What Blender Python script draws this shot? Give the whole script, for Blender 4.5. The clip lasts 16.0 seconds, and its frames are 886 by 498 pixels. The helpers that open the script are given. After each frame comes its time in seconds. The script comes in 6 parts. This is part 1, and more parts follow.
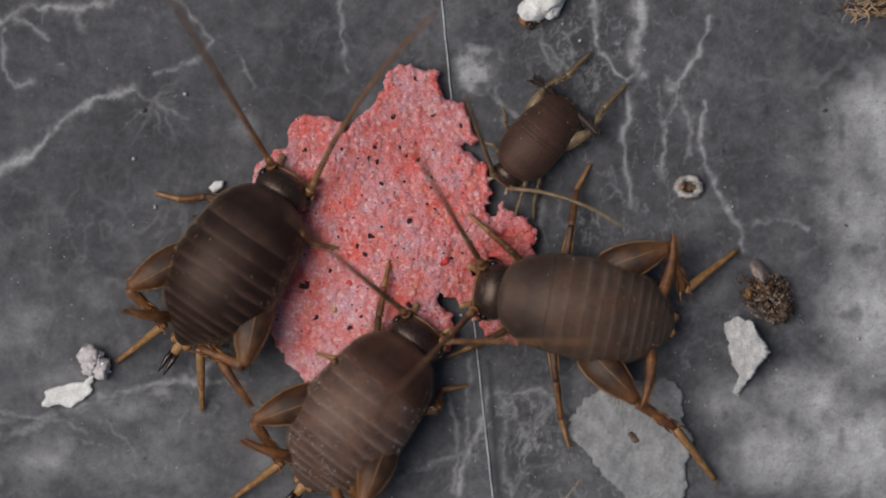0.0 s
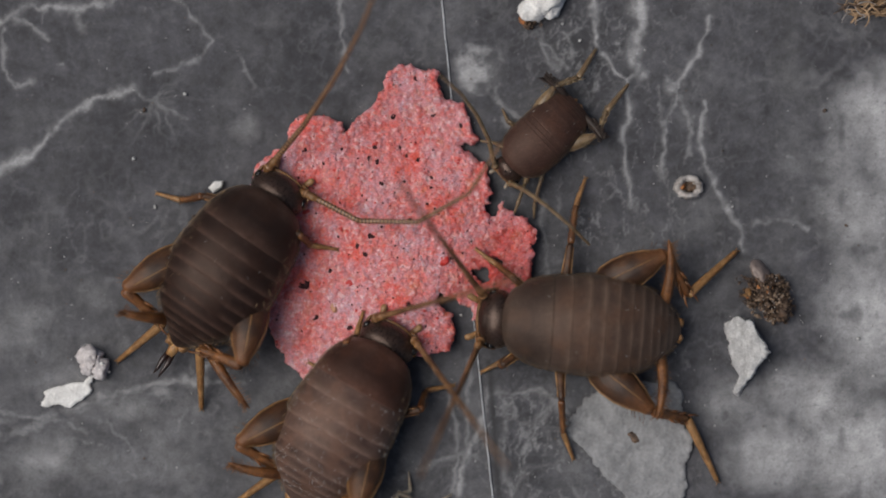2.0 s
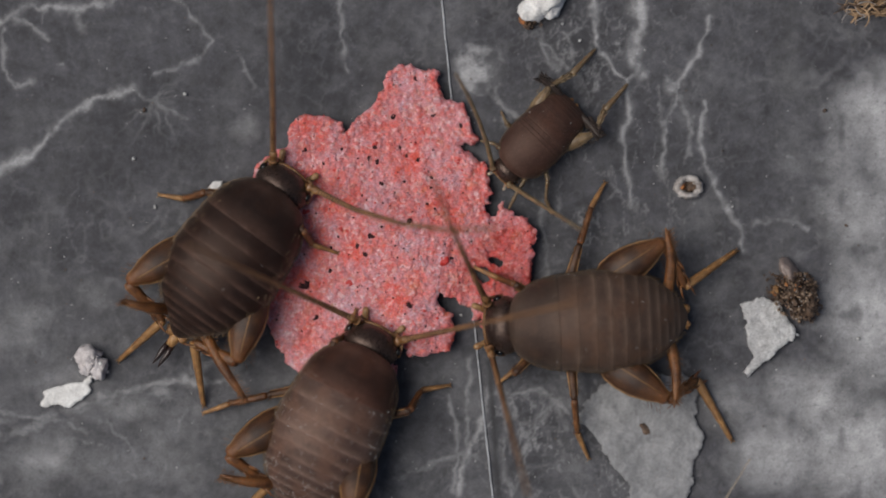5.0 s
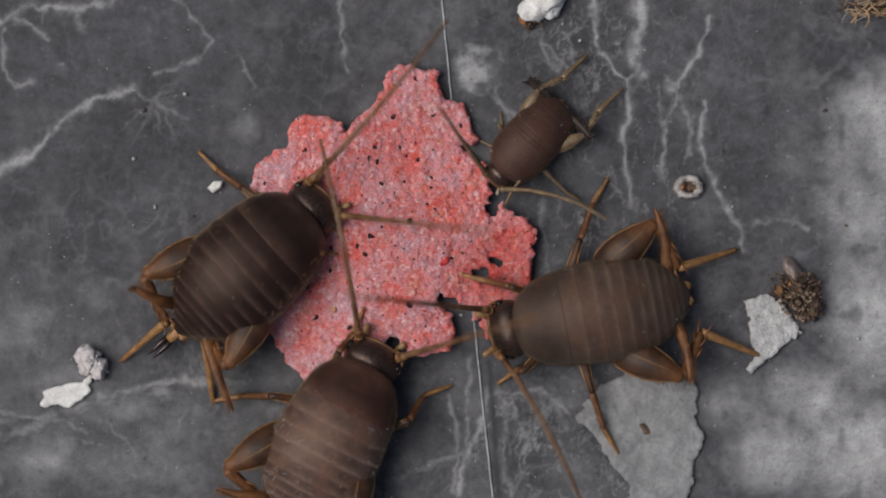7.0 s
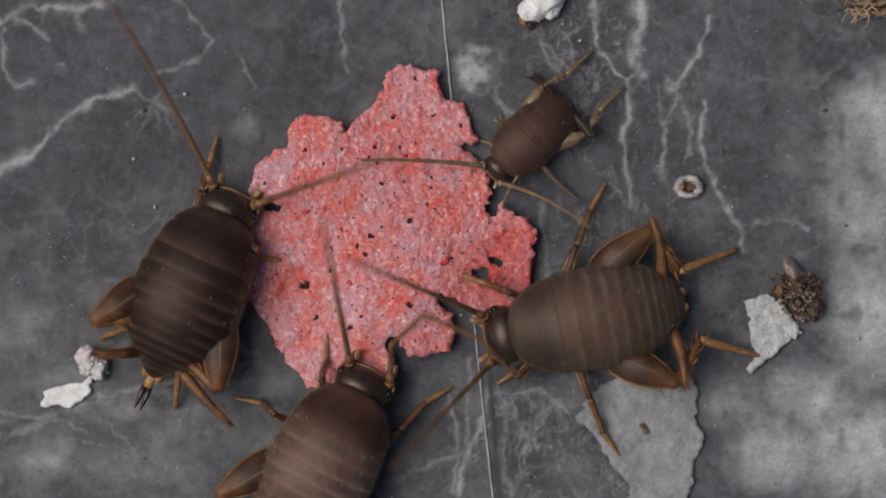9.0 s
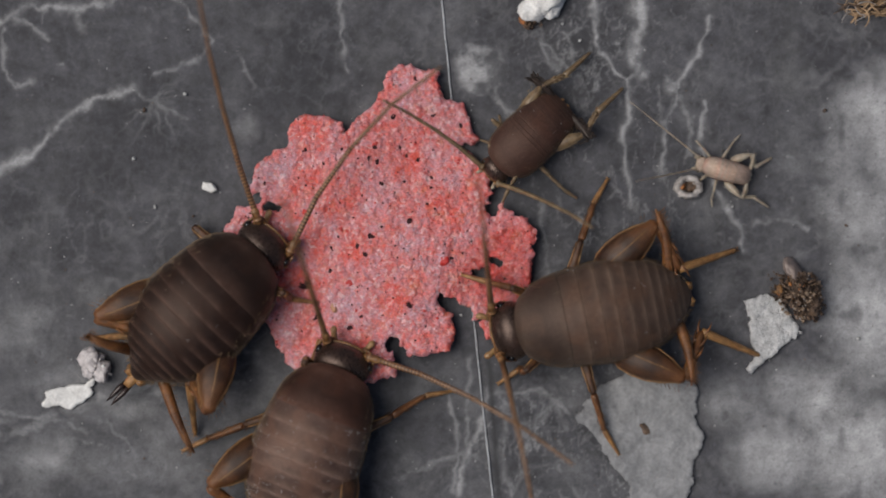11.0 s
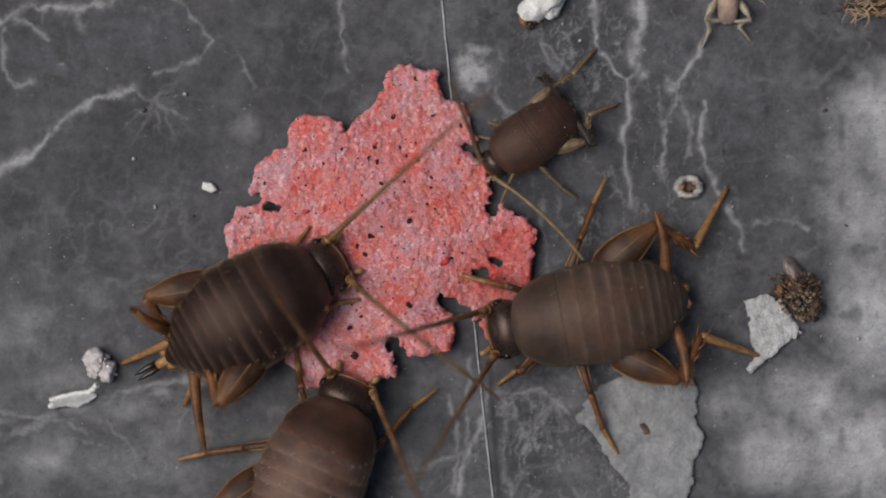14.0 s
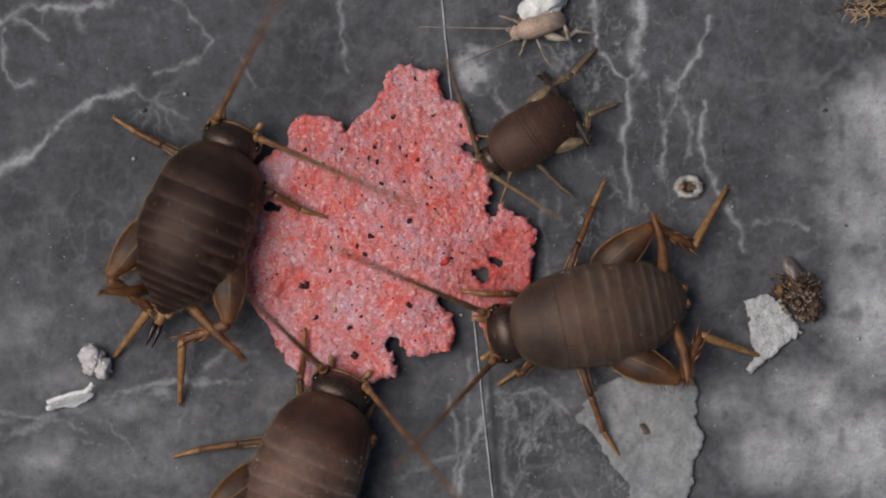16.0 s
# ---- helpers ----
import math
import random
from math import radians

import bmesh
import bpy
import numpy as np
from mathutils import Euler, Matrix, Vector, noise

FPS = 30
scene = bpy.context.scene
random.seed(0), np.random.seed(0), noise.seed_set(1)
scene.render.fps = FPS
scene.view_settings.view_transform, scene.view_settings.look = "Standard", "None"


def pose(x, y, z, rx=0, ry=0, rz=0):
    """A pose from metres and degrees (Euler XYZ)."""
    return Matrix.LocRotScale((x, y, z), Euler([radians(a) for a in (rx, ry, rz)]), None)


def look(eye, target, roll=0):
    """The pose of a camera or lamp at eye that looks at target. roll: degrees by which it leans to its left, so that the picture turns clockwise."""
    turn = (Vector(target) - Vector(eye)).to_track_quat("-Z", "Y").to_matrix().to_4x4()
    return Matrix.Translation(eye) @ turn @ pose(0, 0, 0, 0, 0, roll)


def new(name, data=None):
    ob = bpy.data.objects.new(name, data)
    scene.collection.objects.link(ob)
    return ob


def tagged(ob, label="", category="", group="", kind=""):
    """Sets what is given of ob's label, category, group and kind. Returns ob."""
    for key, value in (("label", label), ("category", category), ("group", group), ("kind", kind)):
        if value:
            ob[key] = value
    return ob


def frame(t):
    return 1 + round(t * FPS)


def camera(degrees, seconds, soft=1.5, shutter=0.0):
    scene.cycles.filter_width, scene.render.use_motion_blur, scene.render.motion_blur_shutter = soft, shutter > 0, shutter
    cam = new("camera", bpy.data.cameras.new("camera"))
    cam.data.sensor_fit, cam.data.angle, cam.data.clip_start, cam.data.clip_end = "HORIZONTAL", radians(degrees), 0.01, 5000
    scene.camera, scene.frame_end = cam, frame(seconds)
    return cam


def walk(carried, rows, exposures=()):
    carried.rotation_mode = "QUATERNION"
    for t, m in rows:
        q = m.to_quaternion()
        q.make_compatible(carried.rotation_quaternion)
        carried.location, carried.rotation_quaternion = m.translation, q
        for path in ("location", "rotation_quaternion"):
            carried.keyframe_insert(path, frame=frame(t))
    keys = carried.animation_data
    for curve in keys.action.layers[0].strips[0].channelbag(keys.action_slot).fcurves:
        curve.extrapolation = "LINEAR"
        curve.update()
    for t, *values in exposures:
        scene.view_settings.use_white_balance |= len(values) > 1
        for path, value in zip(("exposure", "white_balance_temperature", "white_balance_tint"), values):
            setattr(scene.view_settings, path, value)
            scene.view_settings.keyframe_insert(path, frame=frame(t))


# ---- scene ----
# A macro shot straight down on a slate tile. Plans below are in millimetres, x to the right, y up the tile.
MM = 0.001
cam = camera(14.886, 16.0, soft=1.8, shutter=0.5)
walk(cam, [(0, pose(0, 0, 0.06)), (16.0, pose(0, 0, 0.06))], exposures=[(0, 0.0), (16.0, 0.0)])
cam.data.dof.use_dof = True
cam.data.dof.focus_distance = 0.0595
cam.data.dof.aperture_fstop = 38

# ---- light: soft daylight from a pale sky with a veiled sun ----
world = bpy.data.worlds.new("world")
scene.world = world
world.use_nodes = True
nt = world.node_tree
sky = nt.nodes.new("ShaderNodeTexSky")
sky.sky_type = "NISHITA"
sky.sun_disc = False
sky.sun_elevation = radians(60)
sky.sun_rotation = radians(-90)
sky.air_density, sky.dust_density, sky.ozone_density = 1.0, 4.0, 0.6
nt.links.new(sky.outputs[0], nt.nodes["Background"].inputs[0])
nt.nodes["Background"].inputs[1].default_value = 0.055
sun_data = bpy.data.lights.new("sun", "SUN")
sun_data.energy, sun_data.angle, sun_data.color = 2.45, radians(44), (1.0, 0.96, 0.91)
sun = new("sun", sun_data)
sun.matrix_basis = look((-0.05, 0.004, 0.085), (0, 0, 0))


# ---- materials ----
def material(name, rough=0.5, spec=0.5):
    m = bpy.data.materials.new(name)
    m.use_nodes = True
    b = m.node_tree.nodes["Principled BSDF"]
    b.inputs["Roughness"].default_value = rough
    b.inputs["Specular IOR Level"].default_value = spec
    return m, m.node_tree, b


def coords(tree):
    """Object coordinates in millimetres."""
    tc = tree.nodes.new("ShaderNodeTexCoord")
    mp = tree.nodes.new("ShaderNodeMapping")
    mp.inputs["Scale"].default_value = (1000, 1000, 1000)
    tree.links.new(tc.outputs["Object"], mp.inputs["Vector"])
    return mp.outputs["Vector"]


def noise_node(tree, vec, scale, detail=4, rough=0.6):
    n = tree.nodes.new("ShaderNodeTexNoise")
    n.inputs["Scale"].default_value, n.inputs["Detail"].default_value = scale, detail
    n.inputs["Roughness"].default_value = rough
    tree.links.new(vec, n.inputs["Vector"])
    return n


def ramp(tree, fac, stops):
    r = tree.nodes.new("ShaderNodeValToRGB")
    e = r.color_ramp.elements
    while len(e) < len(stops):
        e.new(0.5)
    for el, (p, c) in zip(e, stops):
        el.position, el.color = p, (*c, 1) if len(c) == 3 else c
    tree.links.new(fac, r.inputs[0])
    return r.outputs[0]


def mixed(tree, fac, a, b, blend="MIX"):
    n = tree.nodes.new("ShaderNodeMix")
    n.data_type, n.blend_type = "RGBA", blend
    for socket, v in ((n.inputs[0], fac), (n.inputs[6], a), (n.inputs[7], b)):
        if isinstance(v, bpy.types.NodeSocket):
            tree.links.new(v, socket)
        else:
            socket.default_value = v if isinstance(v, (int, float)) else (*v, 1)
    return n.outputs[2]


def bump(tree, bsdf, height, strength, depth):
    n = tree.nodes.new("ShaderNodeBump")
    n.inputs["Strength"].default_value, n.inputs["Distance"].default_value = strength, depth * MM
    tree.links.new(height, n.inputs["Height"])
    tree.links.new(n.outputs[0], bsdf.inputs["Normal"])


def two_tone(name, dark, light, scale, fine, rough, depth=0.01, spec=0.5, strength=0.5, sss=0.0):
    """Two colours mottled at a coarse and a fine scale, with relief."""
    m, t, b = material(name, rough, spec)
    v = coords(t)
    a = noise_node(t, v, scale, 5)
    f = noise_node(t, v, fine, 3, 0.7)
    col = ramp(t, a.outputs[0], [(0.32, dark), (0.68, light)])
    grain = ramp(t, f.outputs[0], [(0.3, (0.72, 0.72, 0.72)), (0.7, (1.0, 1.0, 1.0))])
    t.links.new(mixed(t, 1.0, col, grain, "MULTIPLY"), b.inputs["Base Color"])
    bump(t, b, f.outputs[0], strength, depth)
    if sss:
        b.inputs["Subsurface Weight"].default_value = sss
        b.inputs["Subsurface Radius"].default_value = (0.12 * MM, 0.06 * MM, 0.03 * MM)
        b.inputs["Subsurface Scale"].default_value = 1.0
    return m


def slate_material():
    m, t, b = material("slate", 0.62, 0.35)
    v = coords(t)
    big = noise_node(t, v, 0.45, 6, 0.62)
    mid = noise_node(t, v, 3.2, 6, 0.68)
    fine = noise_node(t, v, 38, 3, 0.7)
    base = ramp(t, big.outputs[0], [(0.3, (0.0305, 0.0307, 0.0362)), (0.7, (0.0755, 0.0757, 0.0868))])
    cloud = ramp(t, mid.outputs[0], [(0.25, (0.48, 0.48, 0.48)), (0.75, (1.42, 1.42, 1.42))])
    grain = ramp(t, fine.outputs[0], [(0.25, (0.66, 0.66, 0.66)), (0.75, (1.3, 1.3, 1.3))])
    salt = noise_node(t, v, 11, 5, 0.75)
    speckle = ramp(t, salt.outputs[0], [(0.3, (0.8, 0.8, 0.8)), (0.55, (1.0, 1.0, 1.0)), (0.75, (1.3, 1.3, 1.3))])
    col = mixed(t, 1.0, mixed(t, 1.0, mixed(t, 1.0, base, cloud, "MULTIPLY"), grain, "MULTIPLY"), speckle, "MULTIPLY")
    at = t.nodes.new("ShaderNodeAttribute")
    at.attribute_name = "deposit"
    pale = ramp(t, mid.outputs[0], [(0.2, (0.352, 0.354, 0.361)), (0.8, (0.562, 0.566, 0.577))])
    pits = ramp(t, salt.outputs[0], [(0.32, (0.6, 0.6, 0.61)), (0.46, (1.0, 1.0, 1.0))])
    pale = mixed(t, 1.0, mixed(t, 1.0, pale, grain, "MULTIPLY"), pits, "MULTIPLY")
    gr = t.nodes.new("ShaderNodeAttribute")
    gr.attribute_name = "dark_line"
    t.links.new(mixed(t, gr.outputs["Fac"], mixed(t, at.outputs["Fac"], col, pale), (0.018, 0.019, 0.021)), b.inputs["Base Color"])
    bump(t, b, fine.outputs[0], 0.6, 0.02)
    return m


def food_material():
    m, t, b = material("pressed_food", 0.46, 0.55)
    v = coords(t)
    cells = t.nodes.new("ShaderNodeTexVoronoi")
    cells.inputs["Scale"].default_value = 17.0
    warp = noise_node(t, v, 6, 3)
    add = t.nodes.new("ShaderNodeVectorMath")
    add.operation = "MULTIPLY_ADD"
    add.inputs[1].default_value = (0.22, 0.22, 0.22)
    t.links.new(warp.outputs["Color"], add.inputs[0])
    t.links.new(v, add.inputs[2])
    t.links.new(add.outputs[0], cells.inputs["Vector"])
    sep = t.nodes.new("ShaderNodeSeparateColor")
    t.links.new(cells.outputs["Color"], sep.inputs[0])
    crumbs = ramp(t, sep.outputs[0], [(0.0, (0.48, 0.3, 0.35)), (0.3, (0.5, 0.19, 0.21)), (0.52, (0.55, 0.14, 0.13)),
                                      (0.7, (0.56, 0.05, 0.04)), (0.82, (0.56, 0.17, 0.1)), (0.93, (0.7, 0.54, 0.54))])
    crumbs_node = noise_node(t, v, 1.7, 6, 0.72)
    zone = ramp(t, crumbs_node.outputs[0], [(0.36, (0.57, 0.36, 0.42)), (0.46, (0.62, 0.26, 0.28)), (0.54, (0.67, 0.175, 0.16)), (0.64, (0.7, 0.08, 0.055))])
    fine = noise_node(t, v, 26, 4, 0.75)
    grain = ramp(t, fine.outputs[0], [(0.28, (0.68, 0.63, 0.63)), (0.5, (0.98, 0.98, 0.98)), (0.74, (1.5, 1.48, 1.48))])
    col = mixed(t, 1.0, mixed(t, 0.42, mixed(t, ramp(t, noise_node(t, v, 2.6, 5, 0.7).outputs[0], [(0.56, (0.0, 0.0, 0.0)), (0.68, (0.6, 0.6, 0.6))]), zone, (0.6, 0.19, 0.085)), crumbs), grain, "MULTIPLY")
    # the gnawed lobe: a deeper red, plus the shade there put into the colour
    away = t.nodes.new("ShaderNodeVectorMath")
    away.operation = "DISTANCE"
    away.inputs[1].default_value = (1.35, -0.1, 0.3)
    t.links.new(add.outputs[0], away.inputs[0])
    lobe_shade = ramp(t, away.outputs["Value"], [(0.55, (0.62, 0.62, 0.62)), (1.0, (0.0, 0.0, 0.0))])
    col = mixed(t, lobe_shade, col, mixed(t, 1.0, col, (0.72, 0.42, 0.42), "MULTIPLY"))
    t.links.new(col, b.inputs["Base Color"])
    sum_node = t.nodes.new("ShaderNodeMath")
    sum_node.operation = "MULTIPLY_ADD"
    sum_node.inputs[1].default_value = -1.1
    t.links.new(cells.outputs["Distance"], sum_node.inputs[0])
    t.links.new(fine.outputs[0], sum_node.inputs[2])
    bump(t, b, sum_node.outputs[0], 0.55, 0.045)
    b.inputs["Subsurface Weight"].default_value = 0.2
    b.inputs["Subsurface Radius"].default_value = (0.1 * MM, 0.04 * MM, 0.04 * MM)
    b.inputs["Subsurface Scale"].default_value = 1.0
    return m


def cuticle_material(name, dark, light, band=1.6, rough=0.36, gloss=0.5, tint=(1.0, 1.05, 1.0)):
    """Finely pubescent insect cuticle: short grain along the body, dull sheen."""
    m, t, b = material(name, rough, gloss)
    v = coords(t)
    mp = t.nodes.new("ShaderNodeMapping")
    mp.inputs["Scale"].default_value = (14, 60, 60)
    t.links.new(v, mp.inputs["Vector"])
    hair = noise_node(t, mp.outputs[0], 1.0, 3, 0.7)
    cloud = noise_node(t, v, 1.6, 4)
    col = ramp(t, cloud.outputs[0], [(0.3, dark), (0.7, light)])
    grain = ramp(t, hair.outputs[0], [(0.3, (0.6, 0.58, 0.56)), (0.7, (1.28, 1.28, 1.28))])
    at = t.nodes.new("ShaderNodeAttribute")
    at.attribute_name = "band"
    worn = noise_node(t, v, 1.5, 5, 0.6)
    mult = t.nodes.new("ShaderNodeMath")
    mult.operation = "MULTIPLY"
    t.links.new(at.outputs["Fac"], mult.inputs[0])
    t.links.new(ramp(t, worn.outputs[0], [(0.34, (0.2, 0.2, 0.2)), (0.6, (1.0, 1.0, 1.0))]), mult.inputs[1])
    col = mixed(t, mult.outputs[0], col, [c * band * k for c, k in zip(light, tint)])
    # russet patches where the cuticle is thin, a film of fine dust, uneven gloss
    thin = noise_node(t, v, 2.3, 4, 0.55)
    col = mixed(t, ramp(t, thin.outputs[0], [(0.47, (0.0, 0.0, 0.0)), (0.64, (0.75, 0.75, 0.75))]), col, [c * k for c, k in zip(light, (1.2, 1.03, 0.88))])
    col = mixed(t, 1.0, col, grain, "MULTIPLY")
    film = noise_node(t, v, 19, 5, 0.75)
    col = mixed(t, ramp(t, film.outputs[0], [(0.55, (0.0, 0.0, 0.0)), (0.7, (0.4, 0.4, 0.4))]), col, [min(0.03 + 2.2 * c, 0.6) for c in light])
    t.links.new(col, b.inputs["Base Color"])
    t.links.new(ramp(t, film.outputs[0], [(0.35, (rough - 0.08,) * 3), (0.68, (rough + 0.14,) * 3)]), b.inputs["Roughness"])
    bump(t, b, hair.outputs[0], 0.45, 0.012)
    b.inputs["Specular Tint"].default_value = (1.0, 0.76, 0.66, 1)
    b.inputs["Sheen Weight"].default_value = 0.1
    b.inputs["Sheen Roughness"].default_value = 0.4
    b.inputs["Sheen Tint"].default_value = (0.75, 0.62, 0.5, 1)
    return m


def limb_material(name, dark, light, rough=0.45, knee=None):
    """Hairy leg cuticle: streaks along the limb, amber blotches, a paler knee where one is given."""
    m, t, b = material(name, rough, 0.45)
    v = coords(t)
    mp = t.nodes.new("ShaderNodeMapping")
    mp.inputs["Scale"].default_value = (9, 38, 38)
    t.links.new(v, mp.inputs["Vector"])
    hair = noise_node(t, mp.outputs[0], 1.0, 4, 0.7)
    cloud = noise_node(t, v, 3.2, 5, 0.65)
    col = ramp(t, cloud.outputs[0], [(0.34, dark), (0.5, [(d + l) * 0.45 for d, l in zip(dark, light)]), (0.68, light)])
    if knee:
        sep = t.nodes.new("ShaderNodeSeparateXYZ")
        t.links.new(v, sep.inputs[0])
        fade = t.nodes.new("ShaderNodeMapRange")
        fade.inputs["From Min"].default_value, fade.inputs["From Max"].default_value = 0.9, 1.42
        t.links.new(sep.outputs[0], fade.inputs["Value"])
        col = mixed(t, fade.outputs[0], col, knee)
    grain = ramp(t, hair.outputs[0], [(0.28, (0.5, 0.47, 0.44)), (0.55, (1.0, 1.0, 1.0)), (0.74, (1.5, 1.42, 1.3))])
    t.links.new(mixed(t, 1.0, col, grain, "MULTIPLY"), b.inputs["Base Color"])
    bump(t, b, hair.outputs[0], 0.7, 0.02)
    b.inputs["Subsurface Weight"].default_value = 0.15
    b.inputs["Subsurface Radius"].default_value = (0.12 * MM, 0.06 * MM, 0.03 * MM)
    b.inputs["Subsurface Scale"].default_value = 1.0
    return m


def antenna_material(name, dark, light):
    """Fine dark and pale rings along the feeler."""
    m, t, b = material(name, 0.38, 0.5)
    v = coords(t)
    w = t.nodes.new("ShaderNodeTexWave")
    w.inputs["Scale"].default_value, w.inputs["Distortion"].default_value = 4.6, 0.5
    t.links.new(v, w.inputs["Vector"])
    cloud = noise_node(t, v, 6, 3)
    rings = ramp(t, w.outputs[0], [(0.25, dark), (0.75, light)])
    t.links.new(mixed(t, 1.0, rings, ramp(t, cloud.outputs[0], [(0.3, (0.7, 0.7, 0.7)), (0.7, (1.15, 1.15, 1.15))]), "MULTIPLY"), b.inputs["Base Color"])
    return m


SLATE = slate_material()
FOOD = food_material()
CUTICLE_DARK = cuticle_material("dark_brown_cuticle", (0.009, 0.0048, 0.0039), (0.0165, 0.0088, 0.007), 4.2, 0.44, 0.3)
CUTICLE_WARM = cuticle_material("warm_brown_cuticle", (0.020, 0.0092, 0.0066), (0.040, 0.0187, 0.014), 2.6, 0.44, 0.3)
CUTICLE_GREY = cuticle_material("greyish_brown_cuticle", (0.036, 0.0232, 0.0182), (0.072, 0.0468, 0.0365), 2.1, 0.5, 0.3)
CUTICLE_SLATY = cuticle_material("slaty_brown_cuticle", (0.022, 0.0148, 0.0122), (0.05, 0.0335, 0.027), 1.5, 0.46, 0.3)
CUTICLE_RED = cuticle_material("reddish_brown_cuticle", (0.033, 0.0165, 0.0128), (0.06, 0.0318, 0.025), 1.2, 0.5, 0.3)
# paler than CUTICLE_WARM: dust, plus the back's sheen put into the colour
CUTICLE_DUSTY_SHEEN = cuticle_material("dusty_brown_cuticle_sheen", (0.032, 0.0182, 0.0144), (0.094, 0.0585, 0.0485), 1.8, 0.44, 0.38)
CUTICLE_PALE = cuticle_material("pale_cuticle", (0.22, 0.175, 0.14), (0.43, 0.35, 0.29), 0.95, 0.45, 0.4, (1.1, 0.72, 0.7))
CUTICLE_HEAD = cuticle_material("glossy_dark_cuticle", (0.013, 0.0078, 0.0062), (0.03, 0.0182, 0.0142), 1.0, 0.3, 0.6)
MARGIN = two_tone("tan_segment_margin", (0.04, 0.022, 0.014), (0.085, 0.05, 0.031), 5, 40, 0.45)
MARGIN_PALE = two_tone("pink_segment_margin", (0.22, 0.1, 0.085), (0.3, 0.15, 0.12), 5, 40, 0.5)
AMBER = limb_material("amber_leg", (0.064, 0.0238, 0.0086), (0.245, 0.102, 0.035), 0.36)
FEMUR = limb_material("brown_femur", (0.028, 0.0115, 0.0054), (0.1, 0.0435, 0.0175), 0.46, (0.17, 0.068, 0.023))
TARSUS = limb_material("straw_tarsus", (0.175, 0.083, 0.029), (0.44, 0.245, 0.098), 0.42)
ANTENNA = antenna_material("ringed_antenna", (0.065, 0.03, 0.014), (0.25, 0.13, 0.06))
GOLD = limb_material("golden_joint_skin", (0.09, 0.038, 0.012), (0.34, 0.18, 0.07), 0.34)
CERCUS = limb_material("russet_cercus", (0.08, 0.03, 0.01), (0.26, 0.108, 0.035), 0.42)
BLACK_TIP = two_tone("dark_horn", (0.012, 0.006, 0.005), (0.03, 0.014, 0.011), 6, 40, 0.3, 0.004)
DARK_CERCUS = two_tone("dark_comb_cercus", (0.014, 0.008, 0.006), (0.045, 0.026, 0.018), 9, 50, 0.6, 0.006)
EYE = two_tone("compound_eye", (0.006, 0.005, 0.005), (0.014, 0.012, 0.011), 30, 60, 0.2, 0.006)
PALE_LEG = two_tone("pale_leg", (0.26, 0.205, 0.15), (0.46, 0.39, 0.3), 6, 40, 0.4, 0.004, 0.5, 0.3, 0.2)
PALP = two_tone("cream_palp", (0.2, 0.1, 0.036), (0.4, 0.24, 0.11), 8, 50, 0.4, 0.004, 0.5, 0.3, 0.2)
OLIVE_LEG = two_tone("olive_tan_leg", (0.1, 0.066, 0.036), (0.26, 0.18, 0.1), 6, 50, 0.4, 0.005, 0.5, 0.3, 0.2)
BRISTLE = two_tone("bristle", (0.12, 0.078, 0.042), (0.27, 0.185, 0.11), 8, 40, 0.4, 0.002)
SPECK = two_tone("black_seed_speck", (0.022, 0.009, 0.01), (0.07, 0.026, 0.028), 12, 40, 0.8, 0.01, 0.2)
RED_SPECK = two_tone("red_crumb", (0.5, 0.02, 0.02), (0.62, 0.05, 0.04), 9, 40, 0.5, 0.01)
TAN_SPECK = two_tone("tan_crumb", (0.5, 0.24, 0.13), (0.6, 0.32, 0.19), 9, 40, 0.5, 0.01)
WHITE = two_tone("chalk_white", (0.68, 0.67, 0.65), (0.86, 0.86, 0.84), 4, 25, 0.7, 0.02, 0.3)
OFF_WHITE = two_tone("mottled_white_plaster", (0.58, 0.58, 0.58), (0.97, 0.97, 0.97), 8, 26, 0.65, 0.1, 0.4, 1.0)
GREY_SKIN = two_tone("grey_mineral_skin", (0.19, 0.193, 0.2), (0.335, 0.338, 0.345), 3.5, 16, 0.75, 0.04, 0.25)
GREY_STONE = two_tone("grey_granular_stone", (0.2, 0.19, 0.19), (0.55, 0.53, 0.53), 6, 30, 0.6, 0.03)
SOIL = two_tone("brown_soil", (0.02, 0.012, 0.009), (0.17, 0.105, 0.065), 9, 30, 0.6, 0.04)
SOIL_PALE = two_tone("tan_grit", (0.2, 0.13, 0.08), (0.38, 0.28, 0.2), 9, 30, 0.6, 0.03)
PEBBLE = two_tone("grey_brown_pebble", (0.17, 0.13, 0.115), (0.33, 0.265, 0.24), 5, 25, 0.5, 0.02)
ORANGE = two_tone("orange_grit", (0.3, 0.1, 0.025), (0.46, 0.19, 0.06), 9, 30, 0.5, 0.03)
RIND = two_tone("pale_rind", (0.22, 0.19, 0.17), (0.55, 0.52, 0.5), 7, 30, 0.5, 0.03)
PINKISH = two_tone("pinkish_white_stone", (0.46, 0.42, 0.42), (0.74, 0.7, 0.7), 7, 30, 0.45, 0.03)
STRAW = two_tone("straw_fibre", (0.2, 0.115, 0.055), (0.5, 0.34, 0.2), 5, 30, 0.6, 0.01)
SILK = two_tone("silk_thread", (0.34, 0.36, 0.39), (0.6, 0.62, 0.65), 3, 20, 0.35, 0.005)
DUST = two_tone("dust", (0.3, 0.3, 0.3), (0.62, 0.62, 0.61), 9, 30, 0.7, 0.01)


# ---- mesh helpers ----
def link_mesh(name, me, mats, parent=None, label=""):
    for m in mats if isinstance(mats, (list, tuple)) else [mats]:
        me.materials.append(m)
    ob = new(name, me)
    if parent:
        ob.parent = parent
    if label:
        ob["label"] = label
    return ob


